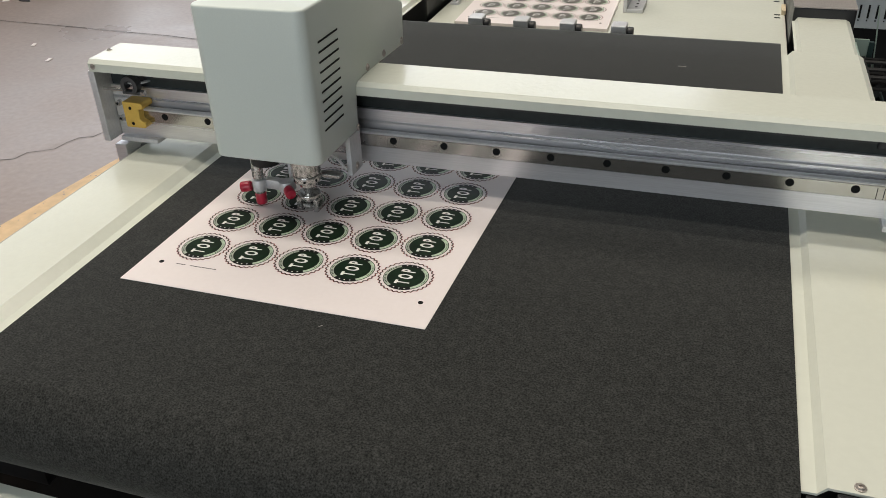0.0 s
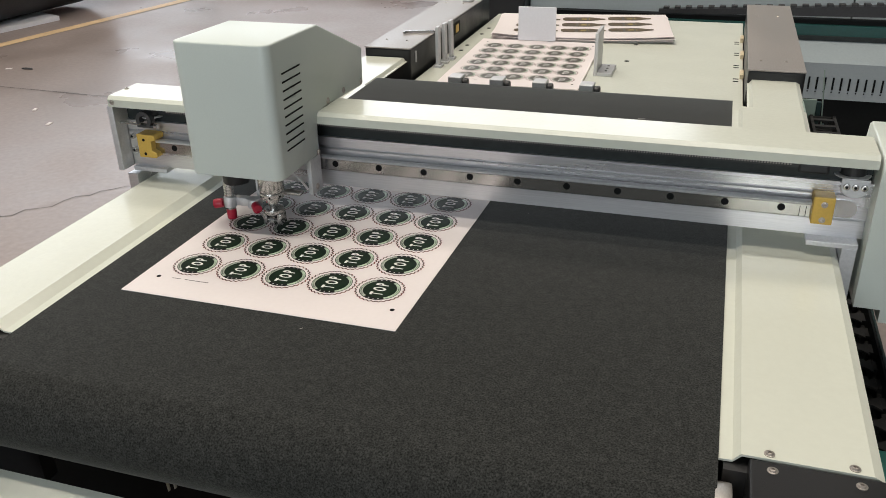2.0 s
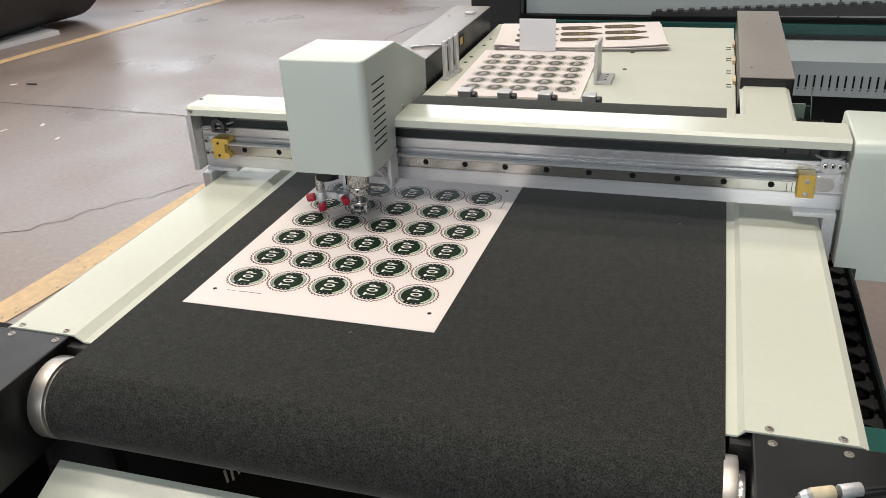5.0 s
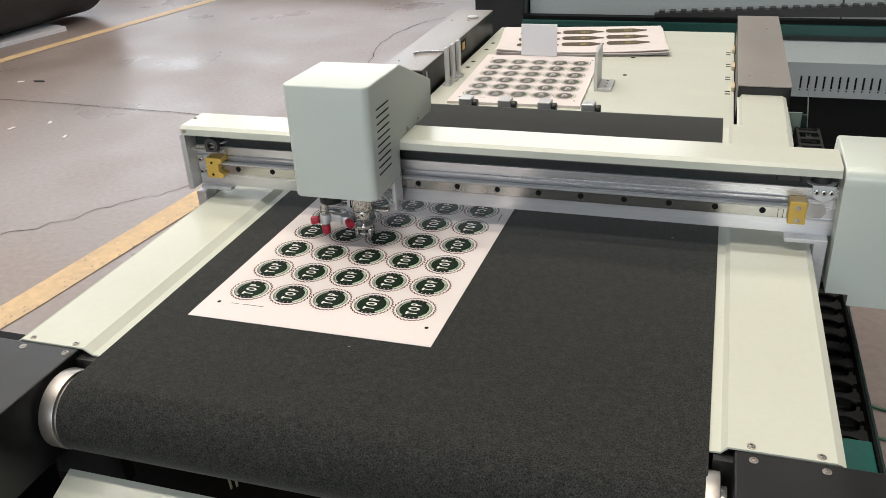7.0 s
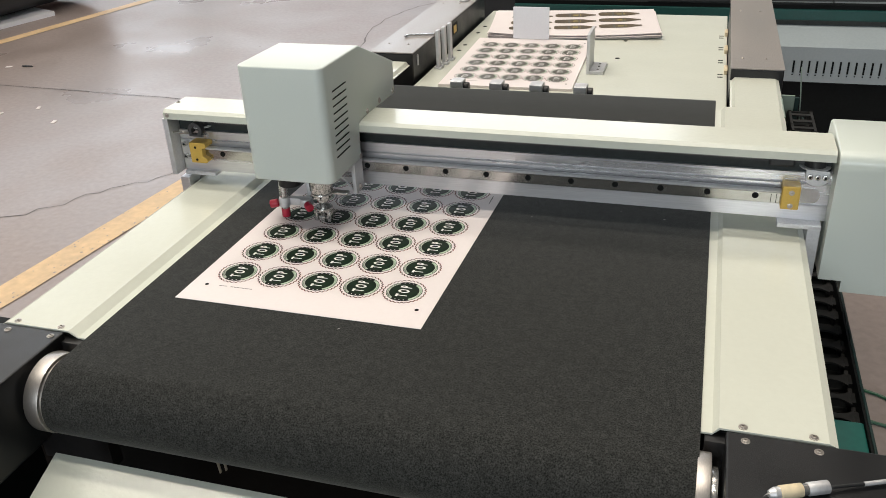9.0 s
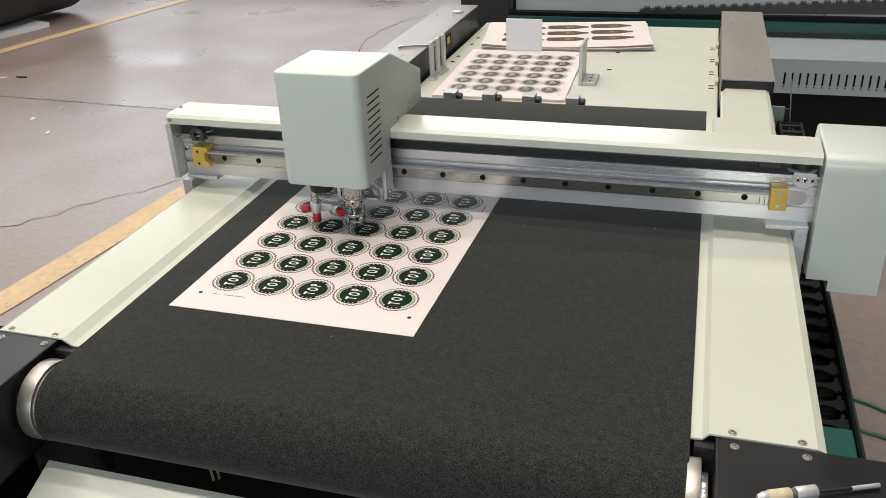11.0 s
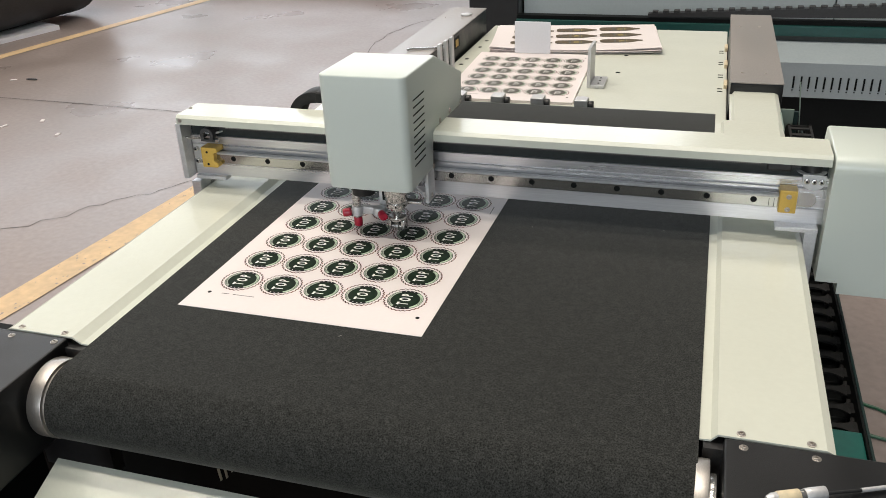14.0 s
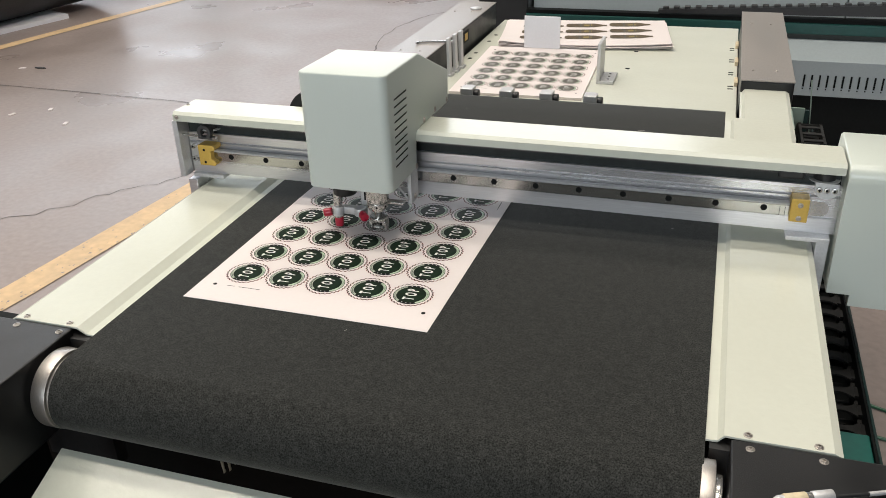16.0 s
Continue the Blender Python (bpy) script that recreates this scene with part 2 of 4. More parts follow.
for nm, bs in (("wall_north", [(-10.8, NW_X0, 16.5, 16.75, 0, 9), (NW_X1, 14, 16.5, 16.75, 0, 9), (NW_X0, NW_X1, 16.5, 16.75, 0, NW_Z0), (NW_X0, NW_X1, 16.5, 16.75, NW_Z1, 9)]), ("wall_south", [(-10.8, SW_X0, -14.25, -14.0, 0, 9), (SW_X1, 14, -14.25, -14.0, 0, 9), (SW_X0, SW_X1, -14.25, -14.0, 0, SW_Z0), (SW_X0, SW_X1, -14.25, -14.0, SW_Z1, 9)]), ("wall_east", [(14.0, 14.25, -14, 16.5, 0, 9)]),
               ("wall_west", [(-10.8, -10.55, -14, WIN_Y0, 0, 9), (-10.8, -10.55, WIN_Y1, 16.5, 0, 9), (-10.8, -10.55, WIN_Y0, WIN_Y1, 0, WIN_Z0), (-10.8, -10.55, WIN_Y0, WIN_Y1, WIN_Z1, 9)])):
    tagged(part(nm, wall_boxes(*bs), WALLM), "plain painted wall of the factory hall", "wall", kind="structure")
tagged(part("ceiling", box(-10.8, 14.25, -14.25, 16.75, 9.0, 9.2, r=0), WALLM), "plain pale roof of the factory hall", "ceiling", kind="structure")
tagged(part("window_1", wall_boxes(*[(-10.60, -10.55, WIN_Y0 + 1.76 * k - 0.04, WIN_Y0 + 1.76 * k + 0.04, WIN_Z0, WIN_Z1) for k in range(6)]), PALE_ALU), "long high window with grey metal bars", "window", kind="structure")
tagged(part("window_2", wall_boxes(*[(NW_X0 + 1.78 * k - 0.04, NW_X0 + 1.78 * k + 0.04, 16.5, 16.55, NW_Z0, NW_Z1) for k in range(7)]), PALE_ALU), "long high window with grey metal bars", "window", kind="structure")
# bars of the added south window that frames the fill lamp
tagged(part("fill_window", wall_boxes(*[(SW_X0 + 1.68 * k - 0.04, SW_X0 + 1.68 * k + 0.04, -14.05, -14.0, SW_Z0, SW_Z1) for k in range(6)]), PALE_ALU), "added unseen window with grey metal bars for the cool fill light", "window", kind="structure")
for lx, ly, length, width, p in LAMPS:
    f = thing("roof_lamp", "long white hanging strip lamp under the hall roof", "lamp", "roof lamps", at=(lx, ly, 6.93))
    part("housing", box(-length / 2 - 0.03, length / 2 + 0.03, -width / 2 - 0.03, width / 2 + 0.03, 0.0, 0.09, r=0.02), WALLM, f)
    for x in (-length * 0.4, length * 0.4):
        part("rod", cyl((x, 0, 0.09), (x, 0, 2.07), 0.012, n=8), PALE_ALU, f)


def strip(points, width, z, jitter=0.0):
    """A flat ribbon on the floor along (x, y) points."""
    bm = bmesh.new()
    rows = []
    for i, (x, y) in enumerate(points):
        x2, y2 = points[min(i + 1, len(points) - 1)]
        x1, y1 = points[max(i - 1, 0)]
        d = Vector((x2 - x1, y2 - y1, 0)).normalized()
        nrm = Vector((-d.y, d.x, 0)) * width / 2 * (1 + random.uniform(-jitter, jitter))
        rows.append((bm.verts.new(Vector((x, y, z)) + nrm), bm.verts.new(Vector((x, y, z)) - nrm)))
    for a, b in zip(rows, rows[1:]):
        bm.faces.new((a[0], a[1], b[1], b[0]))
    bmesh.ops.recalc_face_normals(bm, faces=bm.faces[:])
    if sum(f.normal.z for f in bm.faces) < 0:
        bmesh.ops.reverse_faces(bm, faces=bm.faces[:])
    return bm


def wander(a, b, n, amount, seed):
    rnd = random.Random(seed)
    out, off = [], 0.0
    for i in range(n + 1):
        f = i / n
        off = off * 0.7 + rnd.uniform(-amount, amount)
        d = Vector((b[0] - a[0], b[1] - a[1])).normalized()
        out.append((a[0] + (b[0] - a[0]) * f - d.y * off, a[1] + (b[1] - a[1]) * f + d.x * off))
    return out


tagged(part("floor_line", strip([(-1.738, 0.2), (-1.588, 1.2), (-1.47, 2.3), (-1.29, 4.2)], 0.128, 0.003, 0.03), YELLOW), "worn orange-yellow painted line on the concrete floor", "floor marking", kind="structure")
tagged(part("floor_line", strip([(-4.42, 3.5), (-4.32, 4.25), (-3.91, 6.63), (-3.3, 10.2)], 0.11, 0.003, 0.03), YELLOW), "worn orange-yellow painted line on the concrete floor", "floor marking", kind="structure")
rnd = random.Random(31)
bm = bmesh.new()
for k in range(190):
    y = rnd.uniform(0.3, 3.0)
    x = -1.738 + 0.150 * (y - 0.2) if y < 1.2 else -1.588 + 0.107 * (y - 1.2)
    x += rnd.choice((-1, 1)) * 0.064 * rnd.random() ** 0.5
    r = rnd.uniform(0.001, 0.0042)
    turn = rnd.uniform(0, 3)
    bm.faces.new([bm.verts.new((x + r * rnd.uniform(0.6, 1.5) * math.cos(turn + q), y + r * 1.4 * math.sin(turn + q), 0.0045)) for q in (0, 1.0, 2.1, 3.1, 4.2, 5.2)])
tagged(part("paint_chip", bm, CONCRETE), "chipped spots where the concrete shows through the line", "wear", kind="stuff")
tagged(part("floor_joint", strip(wander((-6.5, 3.45), (0.5, 3.08), 60, 0.006, 3), 0.006, 0.003, 0.3), CRACK), "dark narrow joint in the concrete floor", "floor joint", kind="structure")
tagged(part("floor_crack", strip(wander((-2.9, 0.8), (-1.2, 2.65), 50, 0.03, 5), 0.0036, 0.0015, 0.5), CRACK), "thin winding crack in the concrete floor", "floor crack", kind="structure")

branch = [(-1.53, 4.25), (-1.6, 4.46), (-1.71, 5.0), (-1.7, 5.33), (-1.62, 5.63), (-1.49, 5.92)]
line = []
for k, (a, b) in enumerate(zip(branch, branch[1:])):
    line += wander(a, b, 8, 0.012, 40 + k)[:-1]
tagged(part("floor_crack", strip(line, 0.006, 0.0015, 0.5), CRACK), "thin winding crack in the concrete floor", "floor crack", kind="structure")

# ---- machine bed ----
machine = thing("cutting_machine", "pale green flatbed cutter with a dark felt conveyor belt", "cutting machine")
ROLL_Y, ROLL_R = -0.15, 0.0447
BELT_L, BELT_R, BELT_BACK = -0.0515, 0.629, 0.886


def belt_profile(r, n=20):
    pts = [(ROLL_Y + (BELT_BACK - ROLL_Y) * k / 12, BED - ROLL_R + r) for k in range(13)]
    pts += [(BELT_BACK + r * math.sin(math.pi * k / n), BED - ROLL_R + r * math.cos(math.pi * k / n)) for k in range(1, n)]
    pts += [(BELT_BACK - (BELT_BACK - ROLL_Y) * k / 12, BED - ROLL_R - r) for k in range(13)]
    pts += [(ROLL_Y - r * math.sin(math.pi * k / n), BED - ROLL_R - r * math.cos(math.pi * k / n)) for k in range(1, n)]
    return pts


bm = bmesh.new()
outer = belt_profile(ROLL_R)
inner = belt_profile(ROLL_R - 0.0035)
loops = []
for pts, xs in ((outer, (BELT_L, BELT_R)), (inner, (BELT_L, BELT_R))):
    loops.append([[bm.verts.new((x, y, z)) for y, z in pts] for x in xs])
n = len(outer)
for i in range(n):
    j = (i + 1) % n
    bm.faces.new((loops[0][0][i], loops[0][1][i], loops[0][1][j], loops[0][0][j]))
    bm.faces.new((loops[1][0][i], loops[1][0][j], loops[1][1][j], loops[1][1][i]))
    bm.faces.new((loops[0][0][i], loops[0][0][j], loops[1][0][j], loops[1][0][i]))
    bm.faces.new((loops[0][1][i], loops[1][1][i], loops[1][1][j], loops[0][1][j]))
bmesh.ops.recalc_face_normals(bm, faces=bm.faces[:])
part("conveyor_belt", bm, FELT, machine, "dark charcoal felt conveyor belt", smooth=True)
part("roller", cyl((BELT_L - 0.004, ROLL_Y, BED - ROLL_R), (BELT_R + 0.004, ROLL_Y, BED - ROLL_R), ROLL_R - 0.005, n=48), STEEL, machine, "steel front roller", smooth=True)
part("roller", cyl((BELT_L + 0.004, BELT_BACK, BED - ROLL_R), (BELT_R - 0.004, BELT_BACK, BED - ROLL_R), ROLL_R - 0.005, n=48), STEEL, machine, "steel rear roller", smooth=True)
for xa, s in ((BELT_L - 0.001, -1), (BELT_R - 0.0045, 1)):
    zc = BED - ROLL_R
    g, w = (0.0035, 0.0185) if s < 0 else (0.003, 0.0125)
    groove = cyl((xa, ROLL_Y, zc), (xa + s * g, ROLL_Y, zc), ROLL_R - 0.006, n=64)
    bm = cyl((xa + s * g, ROLL_Y, zc), (xa + s * (g + w), ROLL_Y, zc), ROLL_R + 0.0008, n=64, bevel=0.0007)
    if s < 0:
        cyl((xa + s * (g - 0.0022), ROLL_Y, zc), (xa + s * g, ROLL_Y, zc), ROLL_R - 0.003, n=64, bm=bm)
    f = part("roller_flange", bm, TURNED, machine, "turned steel flange on the roller's end", smooth=True)
    part("groove", groove, DARK, f, smooth=True)
    bm = cyl((xa + s * (g + w), ROLL_Y, zc), (xa + s * (g + w + 0.007), ROLL_Y, zc), ROLL_R * 0.74, n=48, bevel=0.0008)
    part("hub", bm, STEEL, f, "bright turned hub", smooth=True)
part("slider_bed", box(BELT_L + 0.01, BELT_R - 0.01, -0.09, BELT_BACK - 0.06, BED - 0.075, BED - 0.006, r=0), DARK, machine)


def side_panel(inner_x, outer_x, y0, y1, z, flange, slope=0.005):
    """A folded sheet-metal side panel: a low strip beside the belt, a small step up, the flat and a down-turned edge."""
    s = 1 if outer_x > inner_x else -1
    a = inner_x
    top = [(a, z - 0.0075), (a + s * flange, z - 0.007), (a + s * (flange + slope), z), (outer_x - s * 0.002, z), (outer_x + s * 0.006, z - 0.004), (outer_x + s * 0.0065, z - 0.05)]
    low = [(outer_x + s * 0.004, z - 0.05), (outer_x + s * 0.002, z - 0.0055), (a + s * (flange + slope + 0.001), z - 0.002), (a + s * flange, z - 0.009), (a, z - 0.0095)]
    return prism(top + low, y0, y1, "y")


for inner_x, outer_x in ((BELT_R - 0.001, 0.742), (BELT_L + 0.003, -0.163)):
    p = part("side_panel", side_panel(inner_x, outer_x, -0.104, 0.84, BED + 0.006, 0.0115 if inner_x > 0 else 0.015, 0.0055 if inner_x > 0 else 0.011), PANEL, machine, "pale green enamelled side panel")
    for sx in ((0.666, 0.727) if inner_x > 0 else (-0.15, -0.089)):
        screw((sx, -0.098, BED + 0.006), p)
for inner_x, outer_x in ((0.658, 0.752), (-0.085, -0.19)):
    part("rear_panel", side_panel(inner_x, outer_x, 0.842, 1.16, 0.864, 0.004), PANEL, machine, "pale green enamelled rear side panel")


def end_cover(x0, x1):
    c = part("end_cover", box(min(x0, x1), max(x0, x1), -0.52, -0.1048, 0.60 if x0 > 0 else 0.79, BED + 0.0048, r=0.0022, seg=2), BLACK, machine, "black textured end cover over the roller bearing")
    for sx in ((0.668, 0.73) if x0 > 0 else (-0.15, -0.09)):
        screw((sx, -0.116, BED + 0.0048), c)
    return c


end_cover(0.651, 0.80)
end_cover(-0.080, -0.30)
# added box, its near-black stands in for the shaded void under the cover
part("void_block", box(-0.30, -0.165, -0.52, -0.11, 0.30, 0.788, r=0), DARK, machine, "near-black box standing in for the shaded void")
part("base_frame", box(-0.16, 0.74, -0.022, 1.05, 0.0, BED - 0.10, r=0.004), TEAL, machine, "teal green steel base frame")
# plate carries the shade of the interior under the roller in its colour
part("front_guard", box(-0.30, 0.74, -0.038, -0.024, 0.45, BED - 0.05, r=0), DARK, machine, "guard plate under the roller, near-black for the shade there")
part("delivery_tray", prism([(-0.183, 0.781), (-0.183, 0.7845), (-0.46, 0.672), (-0.62, 0.612), (-0.62, 0.608), (-0.46, 0.668)], -0.062, 0.64, "x"), PANEL, machine, "pale green sloping delivery tray")

bm = bmesh.new()
for x, z, h in ((0.041, 0.649, 0.022), (0.0505, 0.655, 0.030), (0.0605, 0.668, 0.028), (0.069, 0.680, 0.026)):
    prism([(x, z - 0.001), (x + 0.0026, z + 0.0015), (x + 0.0006, z + h), (x - 0.0022, z + h - 0.003)], -0.040, -0.037, "y", bm=bm)
part("guard_slot", bm, PANEL, machine, "pale slanting slots in the guard plate")
for x0, x1 in ((-0.158, BELT_L - 0.004), (BELT_R + 0.004, 0.738)):
    part("gap_plate", box(x0, x1, -0.113, -0.095, 0.70, BED - 0.004, r=0), RUBBER, machine, "dark plate in the gap behind the end cover")
part("bracket_plate", box(0.760, 0.790, 1.090, 1.094, 0.74, 0.846, r=0.001), SAGE, machine, "dull sage green bracket plate")
part("bracket_edge", box(0.790, 0.799, 1.088, 1.096, 0.74, 0.842, r=0.001), TEAL_BLACK, machine, "teal edge of the bracket")
part("bracket_plate", box(0.756, 0.759, 0.90, 1.02, 0.74, 0.862, r=0.001), SAGE, machine, "dull sage green bracket plate")

part("bracket_wire", tube([(0.805, 1.09, 0.79), (0.800, 1.092, 0.85), (0.794, 1.094, 0.905)], 0.0013, n=6), SAGE, machine, "thin pale green wire")

rnd = random.Random(8)
bm = bmesh.new()
for k in range(16):
    x, y, a, l = rnd.uniform(0.0, 0.60), rnd.uniform(-0.13, 0.84), rnd.uniform(0, 3.14), rnd.uniform(0.0005, 0.0018)
    own = box(-l, l, -0.0003, 0.0003, 0.0, 0.0003, r=0)
    own.transform(pose(x, y, BED + 0.0001, 0, 0, math.degrees(a)))
    join(own, bm)
own = box(-0.006, 0.006, -0.001, 0.001, 0.0, 0.0005, r=0)
own.transform(pose(0.484, 0.747, BED + 0.0001, 0, 0, 4))
join(own, bm)
tagged(part("lint", bm, GREYTOP, machine, "pale lint on the felt"), kind="stuff")

# cable chain channel along the side
part("chain_channel", prism([(0.765, 0.70), (0.826, 0.70), (0.826, 0.750), (0.823, 0.750), (0.823, 0.704), (0.765, 0.704)], 0.05, 1.25, "y"), DARK, machine, "black channel of the cable chain")
part("channel_wall", box(0.8262, 0.8295, 0.05, 1.25, 0.698, 0.751, r=0.0008), TEAL_BLACK, machine, "dark teal outer wall of the channel")
part("channel_end", box(0.770, 0.8226, 0.055, 0.135, 0.705, 0.746, r=0.002), TEAL, machine, "teal green end block of the chain channel")


def chain_link():
    """One link of the cable chain: two notched cheeks and two waisted cross bars."""
    bm = bmesh.new()
    cheek = [(-0.0195, -0.012), (0.0195, -0.012), (0.0195, 0.002), (0.0165, 0.004), (0.0105, 0.005), (0.0105, 0.012), (-0.0105, 0.012), (-0.0105, 0.005), (-0.0165, 0.004), (-0.0195, 0.002)]
    for sx in (-0.023, 0.018):
        prism(cheek, sx, sx + 0.005, "x", bm=bm)
    bar = []
    for k in range(9):
        u = -1 + k / 4
        bar.append((0.0182 * u, 0.0045 + 0.0095 * u * u))
    prism(bar + [(x, -y) for x, y in reversed(bar)], 0.0085, 0.0115, "z", bm=bm)
    box(-0.0182, 0.0182, -0.006, 0.006, -0.012, -0.009, r=0, bm=bm)
    me = bpy.data.meshes.new("chain_link")
    bm.to_mesh(me)
    bm.free()
    me.materials.append(CHAINM)
    return me


LINK = chain_link()
chain = thing("cable_chain", "black plastic cable chain lying in its channel beside the cutter", "cable chain")
spots = [(0.16 + 0.040 * k, 0.722, 0) for k in range(22)]
spots += [(1.04 + 0.046 * math.sin(a), 0.768 - 0.046 * math.cos(a), math.degrees(a)) for a in [0.45 + 0.75 * k for k in range(4)]]
spots += [(1.03 - 0.040 * k, 0.814, 180) for k in range(3)]
for y, z, a in spots:
    ob = new("chain_link", LINK)
    ob.parent = chain
    ob.matrix_local = pose(0.800, y, z, a, 0, 0)

# ---- feed unit behind the belt ----
feeder = thing("feed_table", "pale cream sheet feeding table behind the conveyor belt", "feed table")
part("table_top", box(-0.068, 0.656, 0.955, 1.955, FEED - 0.012, FEED, r=0.002), PANEL, feeder, "pale cream table top")
part("table_base", box(-0.06, 0.65, 1.10, 1.93, 0.25, FEED - 0.02, r=0.003), DARK, feeder)
for y in (1.305, 1.430, 1.555, 1.680):
    for dy in (0.0, 0.022):
        part("slot", box(0.634, 0.646, y + dy, y + dy + 0.006, FEED - 0.002, FEED + 0.0006, r=0), DARK, feeder)
for x, y in ((0.385, 1.44), (0.388, 1.62), (-0.045, 1.46), (-0.045, 1.52), (-0.043, 1.66), (-0.043, 1.74), (0.0, 1.15)):
    part("hole", cyl((x, y, FEED - 0.002), (x, y, FEED + 0.0006), 0.006, n=14), DARK, feeder)


for y in (1.33, 1.52, 1.70):
    part("edge_clip", box(0.648, 0.6565, y, y + 0.05, FEED, FEED + 0.010, r=0.001), IVORY, feeder, "small ivory clip on the table's edge")


def rail_box(x0, x1, y0, y1, top):
    b = thing("rail_cover", "grey-topped black metal rail cover beside the feed table", "rail cover", "rail covers")
    part("body", box(x0, x1, y0, y1, FEED - 0.15, top - 0.003, r=0.003), BLACK, b, "black folded sides")
    part("top_plate", box(x0 - 0.001, x1 + 0.001, y0 - 0.001, y1 + 0.001, top - 0.003, top, r=0.001), GREYTOP, b, "dark grey anodised top plate")
    for sx in (0.22, 0.68):
        for sy in (0.11, 0.78):
            screw((x0 + (x1 - x0) * sx, y0 + (y1 - y0) * sy, top), b, SCREW_SMALL)
    return b


rail_box(0.658, 0.767, 1.145, 1.86, 0.885)
left_cover = rail_box(-0.19, -0.078, 1.165, 1.88, 0.885)
part("window_slot", box(-0.080, -0.0765, 1.505, 1.56, 0.842, 0.872, r=0), DARK, left_cover)
part("valve", box(-0.079, -0.0750, 1.520, 1.545, 0.846, 0.866, r=0.001), BRASS, left_cover, "small brass valve in the slot")
# thin pale box drawn for a small pale slot in the cover's side
part("pale_slot", box(-0.080, -0.0755, 1.196, 1.202, 0.846, 0.872, r=0.0005), PALE_ALU, left_cover, "thin pale box in place of a pale upright slot")


def label_disc(bm, r, z, mat_index, n=40, a0=0.0, a1=2 * math.pi, r0=0.0, wave=0.0, waves=0):
    full = a1 - a0 > 6.28
    steps = n if full else max(3, int(n * (a1 - a0) / 6.283))
    ring = []
    for k in range(steps if full else steps + 1):
        a = a0 + (a1 - a0) * k / steps
        w = wave * math.cos(waves * a)
        ring.append(((r + w) * math.cos(a), (r + w) * math.sin(a), (r0 + w) * math.cos(a), (r0 + w) * math.sin(a)))
    if r0 == 0 and full:
        f = bm.faces.new([bm.verts.new((p[0], p[1], z)) for p in ring])
        f.material_index = mat_index
        return
    vo = [bm.verts.new((p[0], p[1], z)) for p in ring]
    vi = [bm.verts.new((p[2], p[3], z)) for p in ring]
    m = len(ring)
    for k in range(m if full else m - 1):
        f = bm.faces.new((vo[k], vo[(k + 1) % m], vi[(k + 1) % m], vi[k]))
        f.material_index = mat_index


def text_faces(bm, text, size, m, mat_index, stretch=1.0):
    cu = bpy.data.curves.new("t", "FONT")
    cu.body, cu.size, cu.align_x, cu.align_y = text, size, "CENTER", "CENTER"
    cu.offset = size * 0.032
    cu.resolution_u = 3
    cu.space_character = 1.68
    ob = bpy.data.objects.new("t", cu)
    me = ob.to_mesh()
    verts = [bm.verts.new(m @ Vector((v.co.x * stretch, v.co.y, 0))) for v in me.vertices]
    for p in me.polygons:
        f = bm.faces.new([verts[i] for i in p.vertices])
        f.material_index = mat_index
        f.normal_update()
        if f.normal.z < 0:
            f.normal_flip()
    ob.to_mesh_clear()
    bpy.data.objects.remove(ob)
    bpy.data.curves.remove(cu)


def label_mesh():
    """A round printed label: scalloped red line, black ring, pale green band with small bars, dark green disc, three white letters."""
    bm = bmesh.new()
    e = 0.00012
    label_disc(bm, 0.0272, 0, 0, n=150, r0=0.0264, wave=0.0009, waves=30)
    label_disc(bm, 0.0266, e, 1, n=150, r0=0.0256, wave=0.0009, waves=30)
    label_disc(bm, 0.0226, 0, 1, n=48)
    label_disc(bm, 0.0219, e, 3, n=48, a0=-1.02, a1=1.02, r0=0.0186)
    label_disc(bm, 0.0219, e, 5, n=48, a0=2.12, a1=4.16, r0=0.0186)
    label_disc(bm, 0.0179, e, 2, n=40)
    for base in (1.571, -1.571):
        for k in (-1, 0, 1):
            a = base + 0.27 * k
            label_disc(bm, 0.0209, 2 * e, 4, a0=a - 0.032, a1=a + 0.032, r0=0.0196)
    for k in range(12):
        a = math.pi - 0.75 + 0.13 * k
        label_disc(bm, 0.0211, 2 * e, 1, a0=a, a1=a + 0.06, r0=0.0196)
    for k in range(7):
        a = -0.42 + 0.13 * k
        label_disc(bm, 0.0208, 2 * e, 1, a0=a, a1=a + 0.05, r0=0.0199)
    text_faces(bm, "TOP", 0.0197, pose(0.0003, 0, 2.5 * e, 0, 0, 90), 4, 0.50)
    me = bpy.data.meshes.new("printed_label")
    bm.to_mesh(me)
    bm.free()
    for mt in (INK_RED, INK_BLACK, INK_GREEN, INK_PALE, INK_WHITE, INK_GREY):
        me.materials.append(mt)
    return me


LABEL = label_mesh()
# copy with its dark inks turned grey-brown in place of grazing gloss
LABEL_SHEEN = LABEL.copy()
for i in (1, 2):
    LABEL_SHEEN.materials[i] = INK_BROWN
PITCH_X, PITCH_Y, LEAN = 0.0564, 0.0605, 0.022


